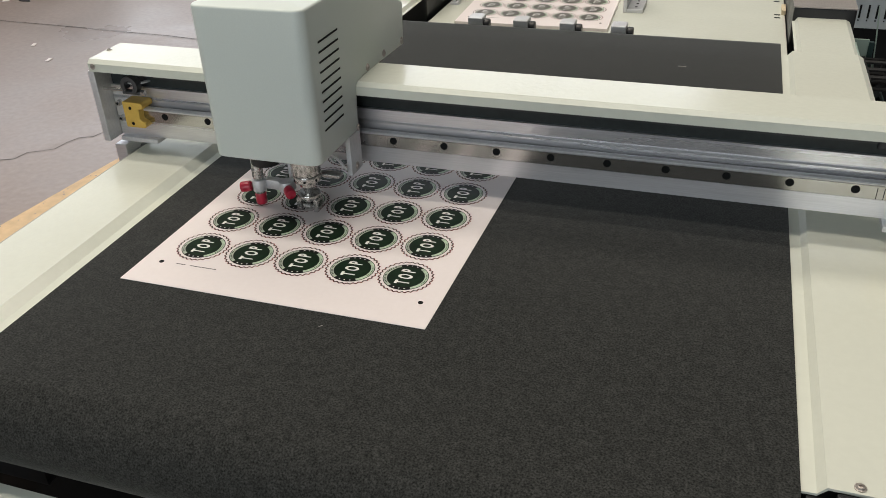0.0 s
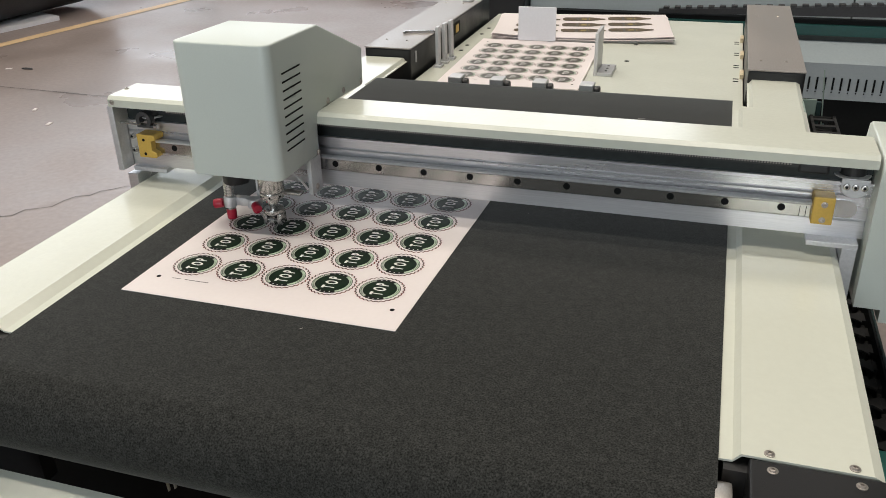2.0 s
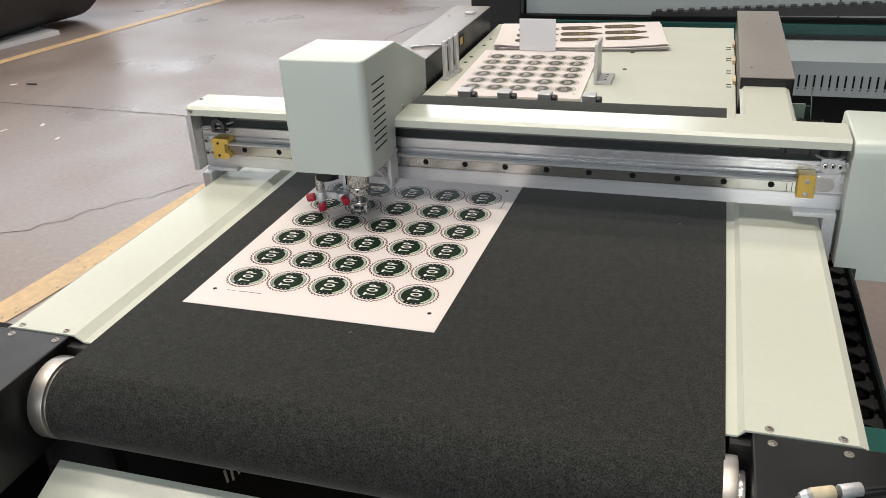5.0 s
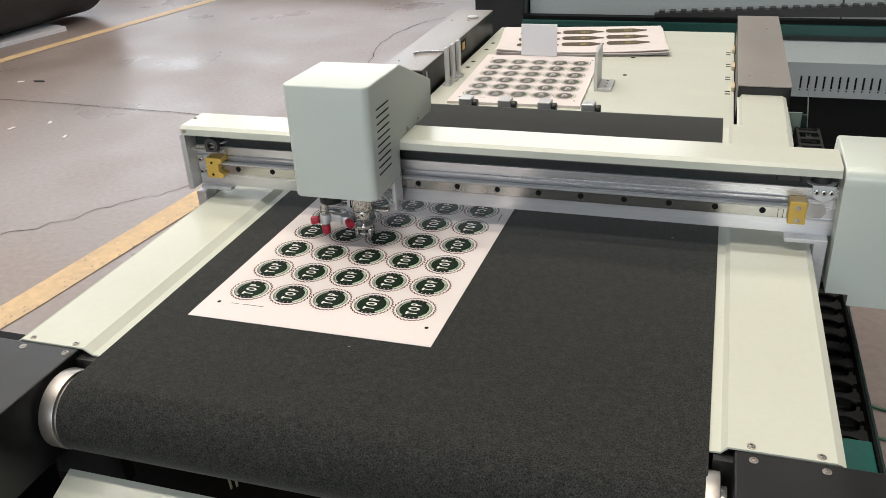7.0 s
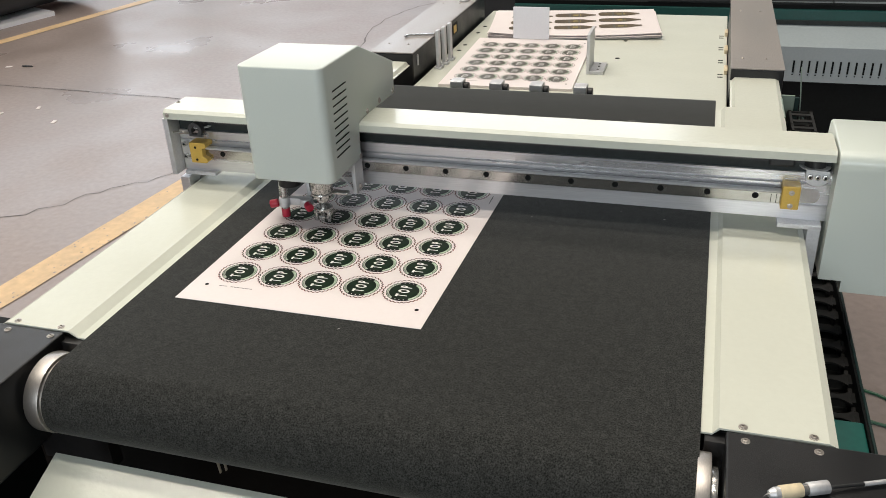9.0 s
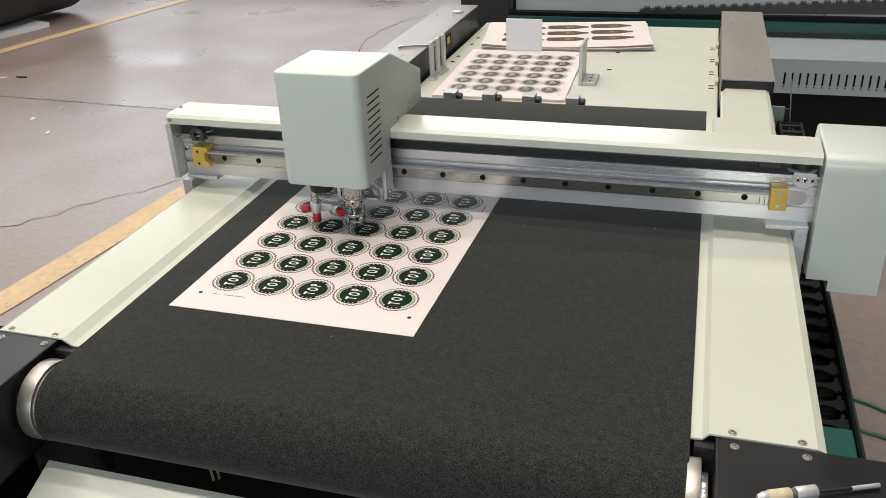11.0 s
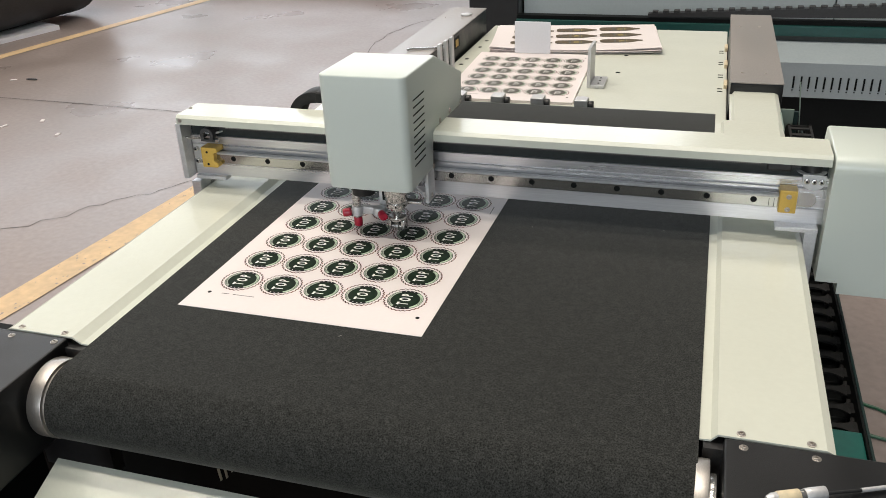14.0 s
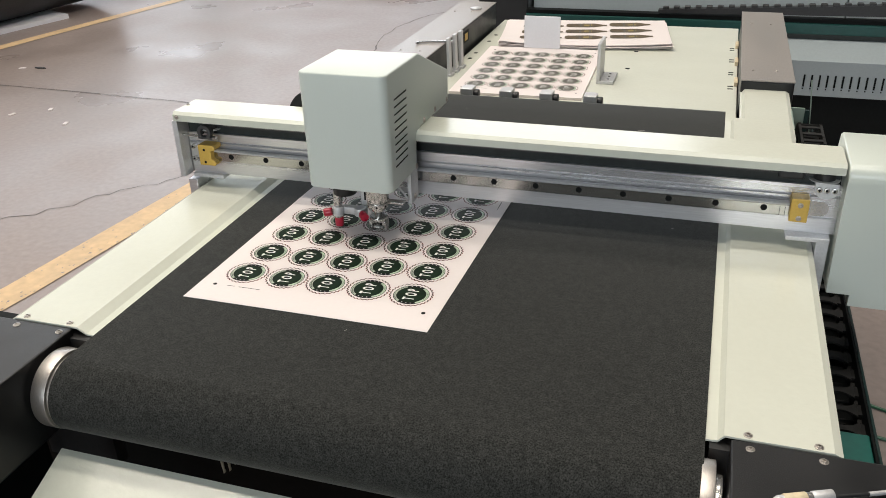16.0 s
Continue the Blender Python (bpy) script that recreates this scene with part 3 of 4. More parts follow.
def label_sheet(name, label, at, thick, turn=0, lean=LEAN, mesh=LABEL):
    s = thing(name, label, "label sheet", at=at)
    s.rotation_euler = (0, 0, radians(turn))
    part("sheet", prism([(0, 0), (0.32, 0), (0.32 + lean * 0.45, 0.45), (lean * 0.45, 0.45)], 0, thick, "z"), PAPER, s, "white paper sheet")
    for j in range(6):
        for i in range(5):
            ob = new("printed_label", mesh)
            ob.parent = s
            ob.matrix_local = pose(0.0490 + PITCH_X * i + lean * PITCH_Y * j, 0.0752 + PITCH_Y * j, thick + 0.00015)
    for x in (0.022, 0.302):
        for y in (0.038, 0.412):
            part("register_mark", cyl((x + lean * y * 0.8, y, thick), (x + lean * y * 0.8, y, thick + 0.00015), 0.0026, n=16), INK_BLACK, s)
    bm = bmesh.new()
    rnd = random.Random(4)
    x = 0.040
    while x < 0.085:
        w = rnd.uniform(0.002, 0.005)
        if not 0.050 < x < 0.054:
            box(x, x + w * 0.8, 0.0379, 0.0389, thick, thick + 0.00012, r=0, bm=bm)
        x += w
    part("caption_bar", bm, INK_BLACK, s)
    bm = bmesh.new()
    y = 0.345
    while y < 0.372:
        w = rnd.uniform(0.002, 0.005)
        box(0.3145, 0.3156, y, y + w * 0.8, thick, thick + 0.00012, r=0, bm=bm)
        y += w
    part("caption_bar", bm, INK_BLACK, s)
    return s


label_sheet("label_sheet", "white sheet of round green printed labels lying on the felt belt", (0, 0, BED + 0.0002), 0.0005)
label_sheet("label_sheet", "stack of white sheets with round labels, ink greyed for sheen, on the feed table", (-0.006, 1.132, FEED + 0.0002), 0.006, 1.5, 0.0, LABEL_SHEEN)


stack = thing("card_stack", "small stack of white sheets printed with brown arrow-shaped tags", "paper stack", at=(0.007, 1.579, FEED))
stack.rotation_euler = (0, 0, radians(8.1))
rnd = random.Random(11)


CARD_W, CARD_D = 0.48, 0.32


def curl(x, y, lift):
    """Height of a curling sheet at (x, y): lift gives the rise of its corners, front left, front right, back left, back right."""
    u, v = x / CARD_W, y / CARD_D
    near = (1 - u * 0.9 - v * 0.8, u * 0.85 + 0.15 - v * 0.7, v - u * 0.7, v * 0.7 + u * 0.3)
    return sum(c * max(0.0, a) ** 4 for c, a in zip(lift, near))


def curled_sheet(lift, thick=0.0007, nx=24, ny=16):
    bm = bmesh.new()
    grid = []
    for dz in (0.0, thick):
        grid.append([[bm.verts.new((CARD_W * i / nx, CARD_D * j / ny, curl(CARD_W * i / nx, CARD_D * j / ny, lift) + dz)) for i in range(nx + 1)] for j in range(ny + 1)])
    for j in range(ny):
        for i in range(nx):
            bm.faces.new((grid[1][j][i], grid[1][j][i + 1], grid[1][j + 1][i + 1], grid[1][j + 1][i]))
            bm.faces.new((grid[0][j][i], grid[0][j + 1][i], grid[0][j + 1][i + 1], grid[0][j][i + 1]))
    rim = [(0, i) for i in range(nx)] + [(j, nx) for j in range(ny)] + [(ny, nx - i) for i in range(nx)] + [(ny - j, 0) for j in range(ny)]
    for (j, i), (j2, i2) in zip(rim, rim[1:] + rim[:1]):
        bm.faces.new((grid[0][j][i], grid[0][j2][i2], grid[1][j2][i2], grid[1][j][i]))
    return bm


def tag_print(cx, cy, base, lift):
    """A printed tag, blunt behind and tapered to a neck, with paler bands across its middle."""
    bm = bmesh.new()
    widths = [(-0.060, 0.012), (-0.053, 0.021), (-0.020, 0.0225), (-0.014, 0.0225), (-0.006, 0.023), (0.010, 0.023), (0.014, 0.023), (0.018, 0.023), (0.024, 0.0225), (0.046, 0.011), (0.062, 0.0065)]
    rows = []
    for x, w in widths:
        rows.append([bm.verts.new((cx + x, cy + w * q + 0.03 * x, base + curl(cx + x, cy + w * q, lift))) for q in (-1, -0.5, 0, 0.5, 1)])
    for k, (ra, rb) in enumerate(zip(rows, rows[1:])):
        for q in range(4):
            f = bm.faces.new((ra[q], rb[q], rb[q + 1], ra[q + 1]))
            f.material_index = 1 if k in (4, 6) and q in (1, 2) else 2 if k in (2, 5) else 0
    return bm


TOP_LIFT = (0.013, 0.010, 0.003, 0.004)
for k in range(6):
    lift = tuple(c * (0.35 + 0.13 * k) for c in TOP_LIFT)
    p = part("sheet", curled_sheet(lift), PAPER, stack, "white printed sheet with curling corners", smooth=True)
    p.matrix_local = pose(rnd.uniform(-0.005, 0.005) if k < 5 else 0, rnd.uniform(-0.004, 0.004) if k < 5 else 0, 0.0003 + 0.0018 * k, 0, 0, rnd.uniform(-0.7, 0.7) if k < 5 else 0)
for j in range(3):
    for i in range(3):
        part("printed_tag", tag_print(0.112 + 0.130 * i, 0.090 + 0.076 * j + 0.012 * i, 0.0108, TOP_LIFT), (INK_GOLD, INK_OLIVE, INK_BROWN), stack)

card = thing("stop_card", "plain white upright card leaning at the back of the sheets", "card", at=(0.080, 1.585, FEED + 0.0072))
part("board", box(0, 0.101, -0.006, -0.002, 0.0, 0.088, r=0.0008), PAPER2, card)


for k in range(3):
    f = thing("side_guide", "pale aluminium upright guide fin on the feed table", "guide", "side guides", at=(-0.050 + 0.004 * k, 1.285 + 0.04 * k, FEED))
    part("fin", box(-0.004, 0.004, -0.010, 0.010, 0.0, 0.097, r=0.0012), PALE_ALU, f)
    part("foot", box(-0.010, 0.010, -0.013, 0.013, 0.0, 0.006, r=0.001), PALE_ALU, f)

guide = thing("sheet_guide", "pale aluminium angle guide bolted beside the label sheets", "guide", at=(0.330, 1.285, FEED))
part("upright", box(-0.004, 0.004, 0.0, 0.085, 0.0, 0.098, r=0.0012), PALE_ALU, guide, "tall upright plate")
part("foot", box(0.004, 0.038, 0.0, 0.085, 0.0, 0.008, r=0.0012), PALE_ALU, guide, "slotted foot plate")
for y in (0.02, 0.045, 0.068):
    part("hole", cyl((0.022, y, 0.006), (0.022, y, 0.0086), 0.003, n=12), DARK, guide)


def clamp(x, y):
    c = thing("sheet_clamp", "small aluminium clamp block with a black roller", "clamp", "sheet clamps", at=(x, y, FEED))
    part("block", box(-0.016, 0.012, -0.014, 0.018, 0.040, 0.064, r=0.002), PALE_ALU, c)
    part("arm", box(-0.010, 0.004, 0.016, 0.034, 0.050, 0.060, r=0.002), PALE_ALU, c)
    part("wheel", cyl((0.012, 0.0, 0.050), (0.024, 0.0, 0.050), 0.010, n=20, bevel=0.002), RUBBER, c, "black rubber wheel", smooth=True)
    part("post", box(-0.014, 0.004, -0.006, 0.010, 0.0, 0.040, r=0.001), PALE_ALU, c)
    return c


for x in (0.088, 0.176, 0.264, 0.358):
    clamp(x, 0.985)

key = thing("hex_key", "bright steel hex key lying on the grey rail cover", "hex key", at=(-0.115, 1.316, 0.8885))
part("bar", tube([(-0.03, -0.01, 0), (-0.027, 0.0, 0), (-0.02, 0.004, 0), (0.06, 0.028, 0)], 0.003, n=6), STEEL, key)
button = thing("cap", "pale round cap on the grey rail cover", "cap", at=(-0.112, 1.765, 0.885))
part("disc", cyl((0, 0, 0), (0, 0, 0.005), 0.017, n=28, bevel=0.002), PALE_ALU, button, smooth=True)

# ---- gantry, built in its own space: y = 0 is the face of its rail ----
gantry = thing("gantry", "pale green and bare aluminium gantry beam bridging the belt", "gantry")
part("cover", prism([(-0.015, 1.006), (-0.015, 1.016), (-0.010, 1.0205), (0.052, 1.0205), (0.056, 1.016), (0.056, 0.935), (0.053, 0.935), (0.053, 1.015), (0.050, 1.0178), (-0.010, 1.0178), (-0.0125, 1.015), (-0.0125, 1.006)], -0.187, 0.767, "x"), PANEL, gantry, "pale green sheet-metal beam cover")
part("beam", prism([(0.012, 0.914), (0.050, 0.914), (0.050, 0.980), (0.012, 0.980), (0.012, 0.968), (0.0135, 0.966), (0.012, 0.964), (0.012, 0.938), (0.0135, 0.936), (0.012, 0.934)], -0.183, 0.772, "x"), ALU, gantry, "bare extruded aluminium beam")
# solid block: its dark grey gives the shade of the open recess
part("recess_shade", box(-0.183, 0.768, 0.0160, 0.049, 0.980, 1.0175, r=0), RECESS, gantry, "solid block under the cover, dark grey for a recess in shade")
part("rail", prism([(0.0115, 0.9385), (0.0065, 0.9405), (0.004, 0.9390), (0.001, 0.9390), (0.0, 0.9400), (0.0, 0.9540), (0.0045, 0.9540), (0.0070, 0.9560), (0.0115, 0.9560)], -0.135, 0.715, "x"), RAILM, gantry, "ground steel linear rail")
# paler matt strip imitates the reflection along the rail's top chamfer
part("rail_highlight", prism([(0.0002, 0.9543), (-0.0002, 0.9560), (0.0008, 0.9572), (0.0040, 0.9584), (0.0058, 0.9584), (0.0058, 0.9543)], -0.135, 0.715, "x"), PALE_ALU, gantry, "pale matt strip for the bright reflection on the rail's top")
for k in range(14):
    x = -0.104 + 0.0603 * k
    part("rail_hole", cyl((x, -0.0004, 0.9485), (x, 0.004, 0.9485), 0.0042, n=20), DARK, gantry)

# toothed drive belt in the recess
tagged(part("drive_belt", box(-0.150, 0.735, 0.0142, 0.0154, 0.9915, 1.0040, r=0), RUBBER, gantry, "black toothed drive belt"))
bm = bmesh.new()
for k in range(268):
    x = -0.118 + 0.0030 * k
    box(x, x + 0.0014, 0.0128, 0.0142, 0.9940, 0.9962, r=0, bm=bm)
tagged(part("belt_tooth", bm, GREYTOP, gantry, "fine belt teeth"), kind="stuff")
for x, r in ((-0.143, 0.0115), (0.748, 0.0135)):
    p = part("pulley", cyl((x, 0.018, 0.9865), (x, 0.018, 1.0045), r, n=36), RUBBER, gantry, "black toothed belt pulley", smooth=True)
    bm = cyl((x, 0.018, 0.9870), (x, 0.018, 0.9888), r + 0.0055, n=40, bevel=0.0005)
    cyl((x, 0.018, 1.0030), (x, 0.018, 1.0045), r + 0.0045, n=40, bm=bm)
    part("pulley_flange", bm, PALE_ALU, p, "thin steel pulley flange", smooth=True)
part("idler_block", box(0.692, 0.724, 0.0120, 0.030, 0.9855, 0.9975, r=0.003), RUBBER, gantry, "glossy black belt clamp")

part("end_plate", box(-0.193, -0.184, -0.012, 0.050, 0.913, 1.0055, r=0.001), PALE_ALU, gantry, "grey aluminium end plate")
for z in (0.938, 0.958):
    part("cap_bolt", cyl((-0.1745, 0.012, z), (-0.1745, 0.005, z), 0.0038, n=20, bevel=0.0006), STEEL, gantry, smooth=True)
    part("socket", cyl((-0.1745, 0.0051, z), (-0.1745, 0.0047, z), 0.0019, n=6), DARK, gantry)
screw((-0.180, -0.0152, 1.0125), gantry, SCREW_SMALL, (90, 0, 0))
screw((-0.183, 0.024, 1.0206), gantry, SCREW_SMALL)
part("tension_bolt", cyl((-0.184, -0.001, 0.9800), (-0.150, -0.001, 0.9800), 0.0020, n=12), STEEL, gantry)
ring = [math.radians(-62 + 17.5 * k) for k in range(17)]
bm = prism([(-0.144 + 0.0118 * math.cos(a), 0.9865 + 0.0118 * math.sin(a)) for a in ring] + [(-0.144 + 0.0064 * math.cos(a), 0.9865 + 0.0064 * math.sin(a)) for a in reversed(ring)], -0.004, 0.006, "y")
box(-0.156, -0.131, -0.0035, 0.0055, 0.9755, 0.9795, r=0.0012, bm=bm)
part("tension_hook", bm, DARKGREY, gantry, "dark grey belt tension hook")
part("bolt_nut", cyl((-0.131, 0.001, 0.9775), (-0.126, 0.001, 0.9775), 0.0038, n=6), STEEL, gantry)
s = part("end_stop", prism([(-0.155, 0.935), (-0.155, 0.968), (-0.129, 0.968), (-0.1265, 0.9655), (-0.1265, 0.9605), (-0.133, 0.959), (-0.134, 0.946), (-0.131, 0.9435), (-0.127, 0.9425), (-0.1265, 0.938), (-0.129, 0.935)], -0.010, 0.0118, "y", r=0.001), BRASS, gantry, "yellow anodised forked rail stop")
for x, z in ((-0.1445, 0.9605), (-0.1445, 0.9405)):
    part("hole", cyl((x, -0.0104, z), (x, -0.006, z), 0.0021, n=14), DARK, s)
s = part("end_stop", box(0.711, 0.733, -0.010, 0.0118, 0.936, 0.968, r=0.0012), BRASS, gantry, "yellow anodised rail end stop")
for z in (0.9415, 0.9595):
    screw((0.7225, -0.010, z), s, SCREW_SMALL, (90, 0, 0))
edge = [(0.7375, 0.9845), (0.7375, 0.9745)] + [(0.752 + 0.0145 * math.cos(math.radians(200 + 14 * k)), 0.9755 + 0.0120 * math.sin(math.radians(200 + 14 * k))) for k in range(11)] + [(0.7665, 0.9745), (0.7665, 0.9845)]
part("clamp_plate", prism(edge, 0.008, 0.0118, "y", r=0.0006), PALE_ALU, gantry, "round-bottomed pulley clamp plate")
for x in (0.743, 0.752, 0.761):
    p = part("cap_bolt", cyl((x, 0.008, 0.9765), (x, 0.0045, 0.9765), 0.0036, n=20, bevel=0.0005), STEEL, gantry, smooth=True)
    part("socket", cyl((x, 0.0046, 0.9765), (x, 0.0042, 0.9765), 0.0017, n=6), DARK, p)
def slot_shape(x0, x1, r):
    return [(x0, 0.9485 - r), (x0, 0.9485 + r)] + [(x1 + r * math.sin(math.pi * k / 16), 0.9485 + r * math.cos(math.pi * k / 16)) for k in range(17)]


p = part("slot_plug", prism(slot_shape(0.725, 0.7485, 0.0105), 0.0105, 0.0122, "y"), STEEL, gantry, "round-ended milled slot")
part("slot_floor", prism(slot_shape(0.7255, 0.7485, 0.0090), 0.0112, 0.0127, "y"), GREYTOP, p)
for x in (0.699, 0.7055):
    part("rail_joint", box(x, x + 0.0006, -0.0003, 0.004, 0.9400, 0.9520, r=0), DARK, gantry)
part("foot_plate", box(0.711, 0.765, -0.006, 0.045, 0.908, 0.914, r=0.0008), PALE_ALU, gantry)
part("foot_plate", box(-0.180, -0.126, 0.004, 0.045, 0.908, 0.914, r=0.0008), PALE_ALU, gantry)
part("leg", box(0.749, 0.765, -0.004, 0.045, 0.78, 0.908, r=0.001), PALE_ALU, gantry)
part("leg", box(-0.186, -0.170, -0.004, 0.045, 0.78, 0.906, r=0.001), ALU, gantry)
bm = prism([(-0.020, 0.845), (-0.020, 1.006), (-0.0185, 1.0125), (-0.014, 1.0175), (-0.007, 1.0205), (0.100, 1.024), (0.108, 1.020), (0.112, 1.010), (0.112, 0.845)], 0.770, 0.860, "x")
bend = [e for e in bm.edges if min(v.co.z for v in e.verts) > 0.9 and abs(e.verts[0].co.x - e.verts[1].co.x) < 0.001]
bmesh.ops.bevel(bm, geom=bend, offset=0.0025, segments=3, affect="EDGES", profile=0.5)
part("motor_cover", bm, MOTOR, gantry, "pale green drive motor cover", smooth=True)
part("motor_skirt", box(0.798, 0.860, -0.0200, 0.112, 0.829, 0.845, r=0), MOTOR, gantry)

# drag chain loop behind the beam
arc = [math.radians(84 + 9.5 * k) for k in range(20)]
bm = prism([(0.012 + 0.048 * math.cos(a), 0.994 + 0.048 * math.sin(a)) for a in arc] + [(0.012 + 0.030 * math.cos(a), 0.994 + 0.030 * math.sin(a)) for a in reversed(arc)], 0.072, 0.108, "y", r=0.0015)
box(0.014, 0.095, 0.072, 0.108, 1.0242, 1.0418, r=0.002, seg=1, bm=bm)
part("drag_chain", bm, CHAINM, gantry, "black cable drag chain loop", smooth=True)
part("chain_shelf", box(-0.10, 0.70, 0.056, 0.115, 0.946, 0.950, r=0), PALE_ALU, gantry)

# ---- cutting head: x = 0 is its right-hand side ----
def housing():
    """The folded head housing: wide bends down its front corners, tight bends elsewhere."""
    bm = prism([(-0.120, 0.967), (-0.122, 1.1275), (0.007, 1.1250), (0.140, 1.0675), (0.137, 1.016), (0.006, 1.0205), (-0.013, 1.011), (-0.017, 0.967)], -0.122, 0.0, "x")
    corner = [e for e in bm.edges if all(v.co.y < -0.1 for v in e.verts) and abs(e.verts[0].co.z - e.verts[1].co.z) > 0.05]
    bmesh.ops.bevel(bm, geom=corner, offset=0.0115, segments=8, affect="EDGES", profile=0.5)
    sharp = [e for e in bm.edges if len(e.link_faces) == 2 and e.calc_face_angle(0) > 0.35]
    bmesh.ops.bevel(bm, geom=sharp, offset=0.0026, segments=3, affect="EDGES", profile=0.5)
    return bm


head = part("cutting_head", housing(), HEAD, gantry, "pale grey-green sheet-metal cutting head housing", smooth=True)
for k in range(10):
    z = 1.0895 - 0.01005 * k
    y = -0.094 - 0.0005 * k
    part("vent_slot", prism([(y, z - 0.001), (y + 0.046, z - 0.001), (y + 0.046, z + 0.001), (y, z + 0.001)], -0.003, 0.0004, "x"), DARK, head)
for y, z in ((-0.019, 0.970), (0.020, 1.026), (0.070, 1.026), (0.129, 1.023)):
    screw((0.0, y, z), head, SCREW, (0, 90, 0))
part("carriage_plate", box(-0.118, -0.006, -0.012, -0.004, 0.924, 1.01, r=0.001), ALU, head, "aluminium carriage plate")
bm = box(-0.008, -0.002, -0.040, -0.010, 0.919, 0.966, r=0.001)
part("tool_bracket", bm, PALE_ALU, head, "grey machined tool bracket")
screw((-0.002, -0.026, 0.9265), head, SCREW, (0, 90, 0))
part("arm", box(-0.028, -0.004, -0.071, -0.060, 0.9300, 0.9340, r=0.0008), STEEL, head, "flat steel arm")
part("hose", tube([(-0.006 - 0.003 * k, -0.046 - 0.005 * k, 0.962 - 0.0009 * (k - 6) ** 2) for k in range(7)], 0.0016, n=8), PALE_ALU, head, "thin grey air hose", smooth=True)
bm = box(-0.072, -0.056, -0.060, -0.055, 0.918, 0.966, r=0.001)
part("slotted_plate", bm, PALE_ALU, head, "slotted adjusting plate")
part("slot", box(-0.0665, -0.0615, -0.0608, -0.0598, 0.928, 0.950, r=0), DARK, head)
X, Y = -0.038, -0.080
bm = cyl((X, Y, 0.9395), (X, Y, 0.972), 0.0160, n=36, bevel=0.001)
cyl((X, Y, 0.9300), (X, Y, 0.9375), 0.0150, n=36, bm=bm, bevel=0.0008)
cyl((X, Y, 0.9375), (X, Y, 0.9395), 0.0135, n=36, bm=bm)
cyl((X, Y, 0.9240), (X, Y, 0.9300), 0.0090, n=28, bm=bm)
cyl((X, Y, 0.9130), (X, Y, 0.9240), 0.0042, 0.0068, n=24, bm=bm)
part("spindle", bm, STEEL, head, "turned steel tool spindle", smooth=True)
for a in (-2.2, -1.3, -0.4):
    part("set_screw", cyl((X + 0.0140 * math.cos(a), Y + 0.0140 * math.sin(a), 0.9335), (X + 0.0154 * math.cos(a), Y + 0.0154 * math.sin(a), 0.9335), 0.0014, n=10), DARK, head)
bm = cyl((X, Y, 0.9090), (X, Y, 0.9150), 0.0130, n=36, bevel=0.0008)
for s in (-1, 1):
    box(X + s * 0.0100 - 0.0026, X + s * 0.0100 + 0.0026, Y - 0.0075, Y + 0.0075, 0.8945, 0.9095, r=0.0006, bm=bm)
# back plate painted near-black as the shade between the prongs
part("fork_back", box(X - 0.0074, X + 0.0074, Y + 0.004, Y + 0.0075, 0.8960, 0.9092, r=0.0006), DARK, head, "back plate of the fork, coloured for the shade inside")
part("blade_holder", bm, STEEL, head, "forked steel blade holder", smooth=True)
bm = cyl((X - 0.0068, Y - 0.002, 0.8990), (X + 0.0068, Y - 0.002, 0.8990), 0.0030, n=18)
cyl((X - 0.0030, Y - 0.002, 0.8990), (X + 0.0030, Y - 0.002, 0.8990), 0.0062, n=24, bm=bm)
part("wheel", bm, STEEL, head, "small steel creasing wheel", smooth=True)
PX, PY = -0.099, -0.080
part("pen_cap", cyl((PX + 0.010, PY + 0.006, 0.9425), (PX + 0.010, PY + 0.006, 0.968), 0.0170, n=32, bevel=0.002), BLACK, head, "black plastic tool cap", smooth=True)
bm = cyl((PX, PY, 0.9240), (PX, PY, 0.9490), 0.0058, n=24, bevel=0.0006)
for z in (0.9270, 0.9310, 0.9350):
    cyl((PX, PY, z), (PX, PY, z + 0.0026), 0.0063, n=24, bm=bm)
cyl((PX, PY, 0.9075), (PX, PY, 0.9100), 0.0058, n=24, bm=bm)
part("pen_body", bm, STEEL, head, "knurled steel pen barrel", smooth=True)
bm = cyl((PX, PY, 0.9100), (PX, PY, 0.9240), 0.0078, n=28, bevel=0.0008)
box(PX + 0.004, PX + 0.040, PY + 0.002, PY + 0.012, 0.9110, 0.9220, r=0.001, bm=bm)
part("pen_clamp", bm, PALE_ALU, head, "grey clamp round the pen", smooth=True)
part("pen_tip", cyl((PX, PY, 0.8935), (PX, PY, 0.9075), 0.0062, n=24, bevel=0.0015), RED, head, "red plastic tip", smooth=True)
part("knob", cyl((PX - 0.0085, PY - 0.003, 0.9155), (PX - 0.0200, PY - 0.006, 0.9135), 0.0060, n=24, bevel=0.0012), RED, head, "red clamping knob", smooth=True)
part("knob_collar", cyl((PX + 0.032, PY + 0.004, 0.9110), (PX + 0.032, PY + 0.004, 0.9230), 0.0085, n=24, bevel=0.001), PALE_ALU, head, smooth=True)
part("knob", cyl((PX + 0.038, PY - 0.004, 0.9170), (PX + 0.046, PY - 0.013, 0.9155), 0.0058, n=24, bevel=0.0012), RED, head, "red clamping knob", smooth=True)

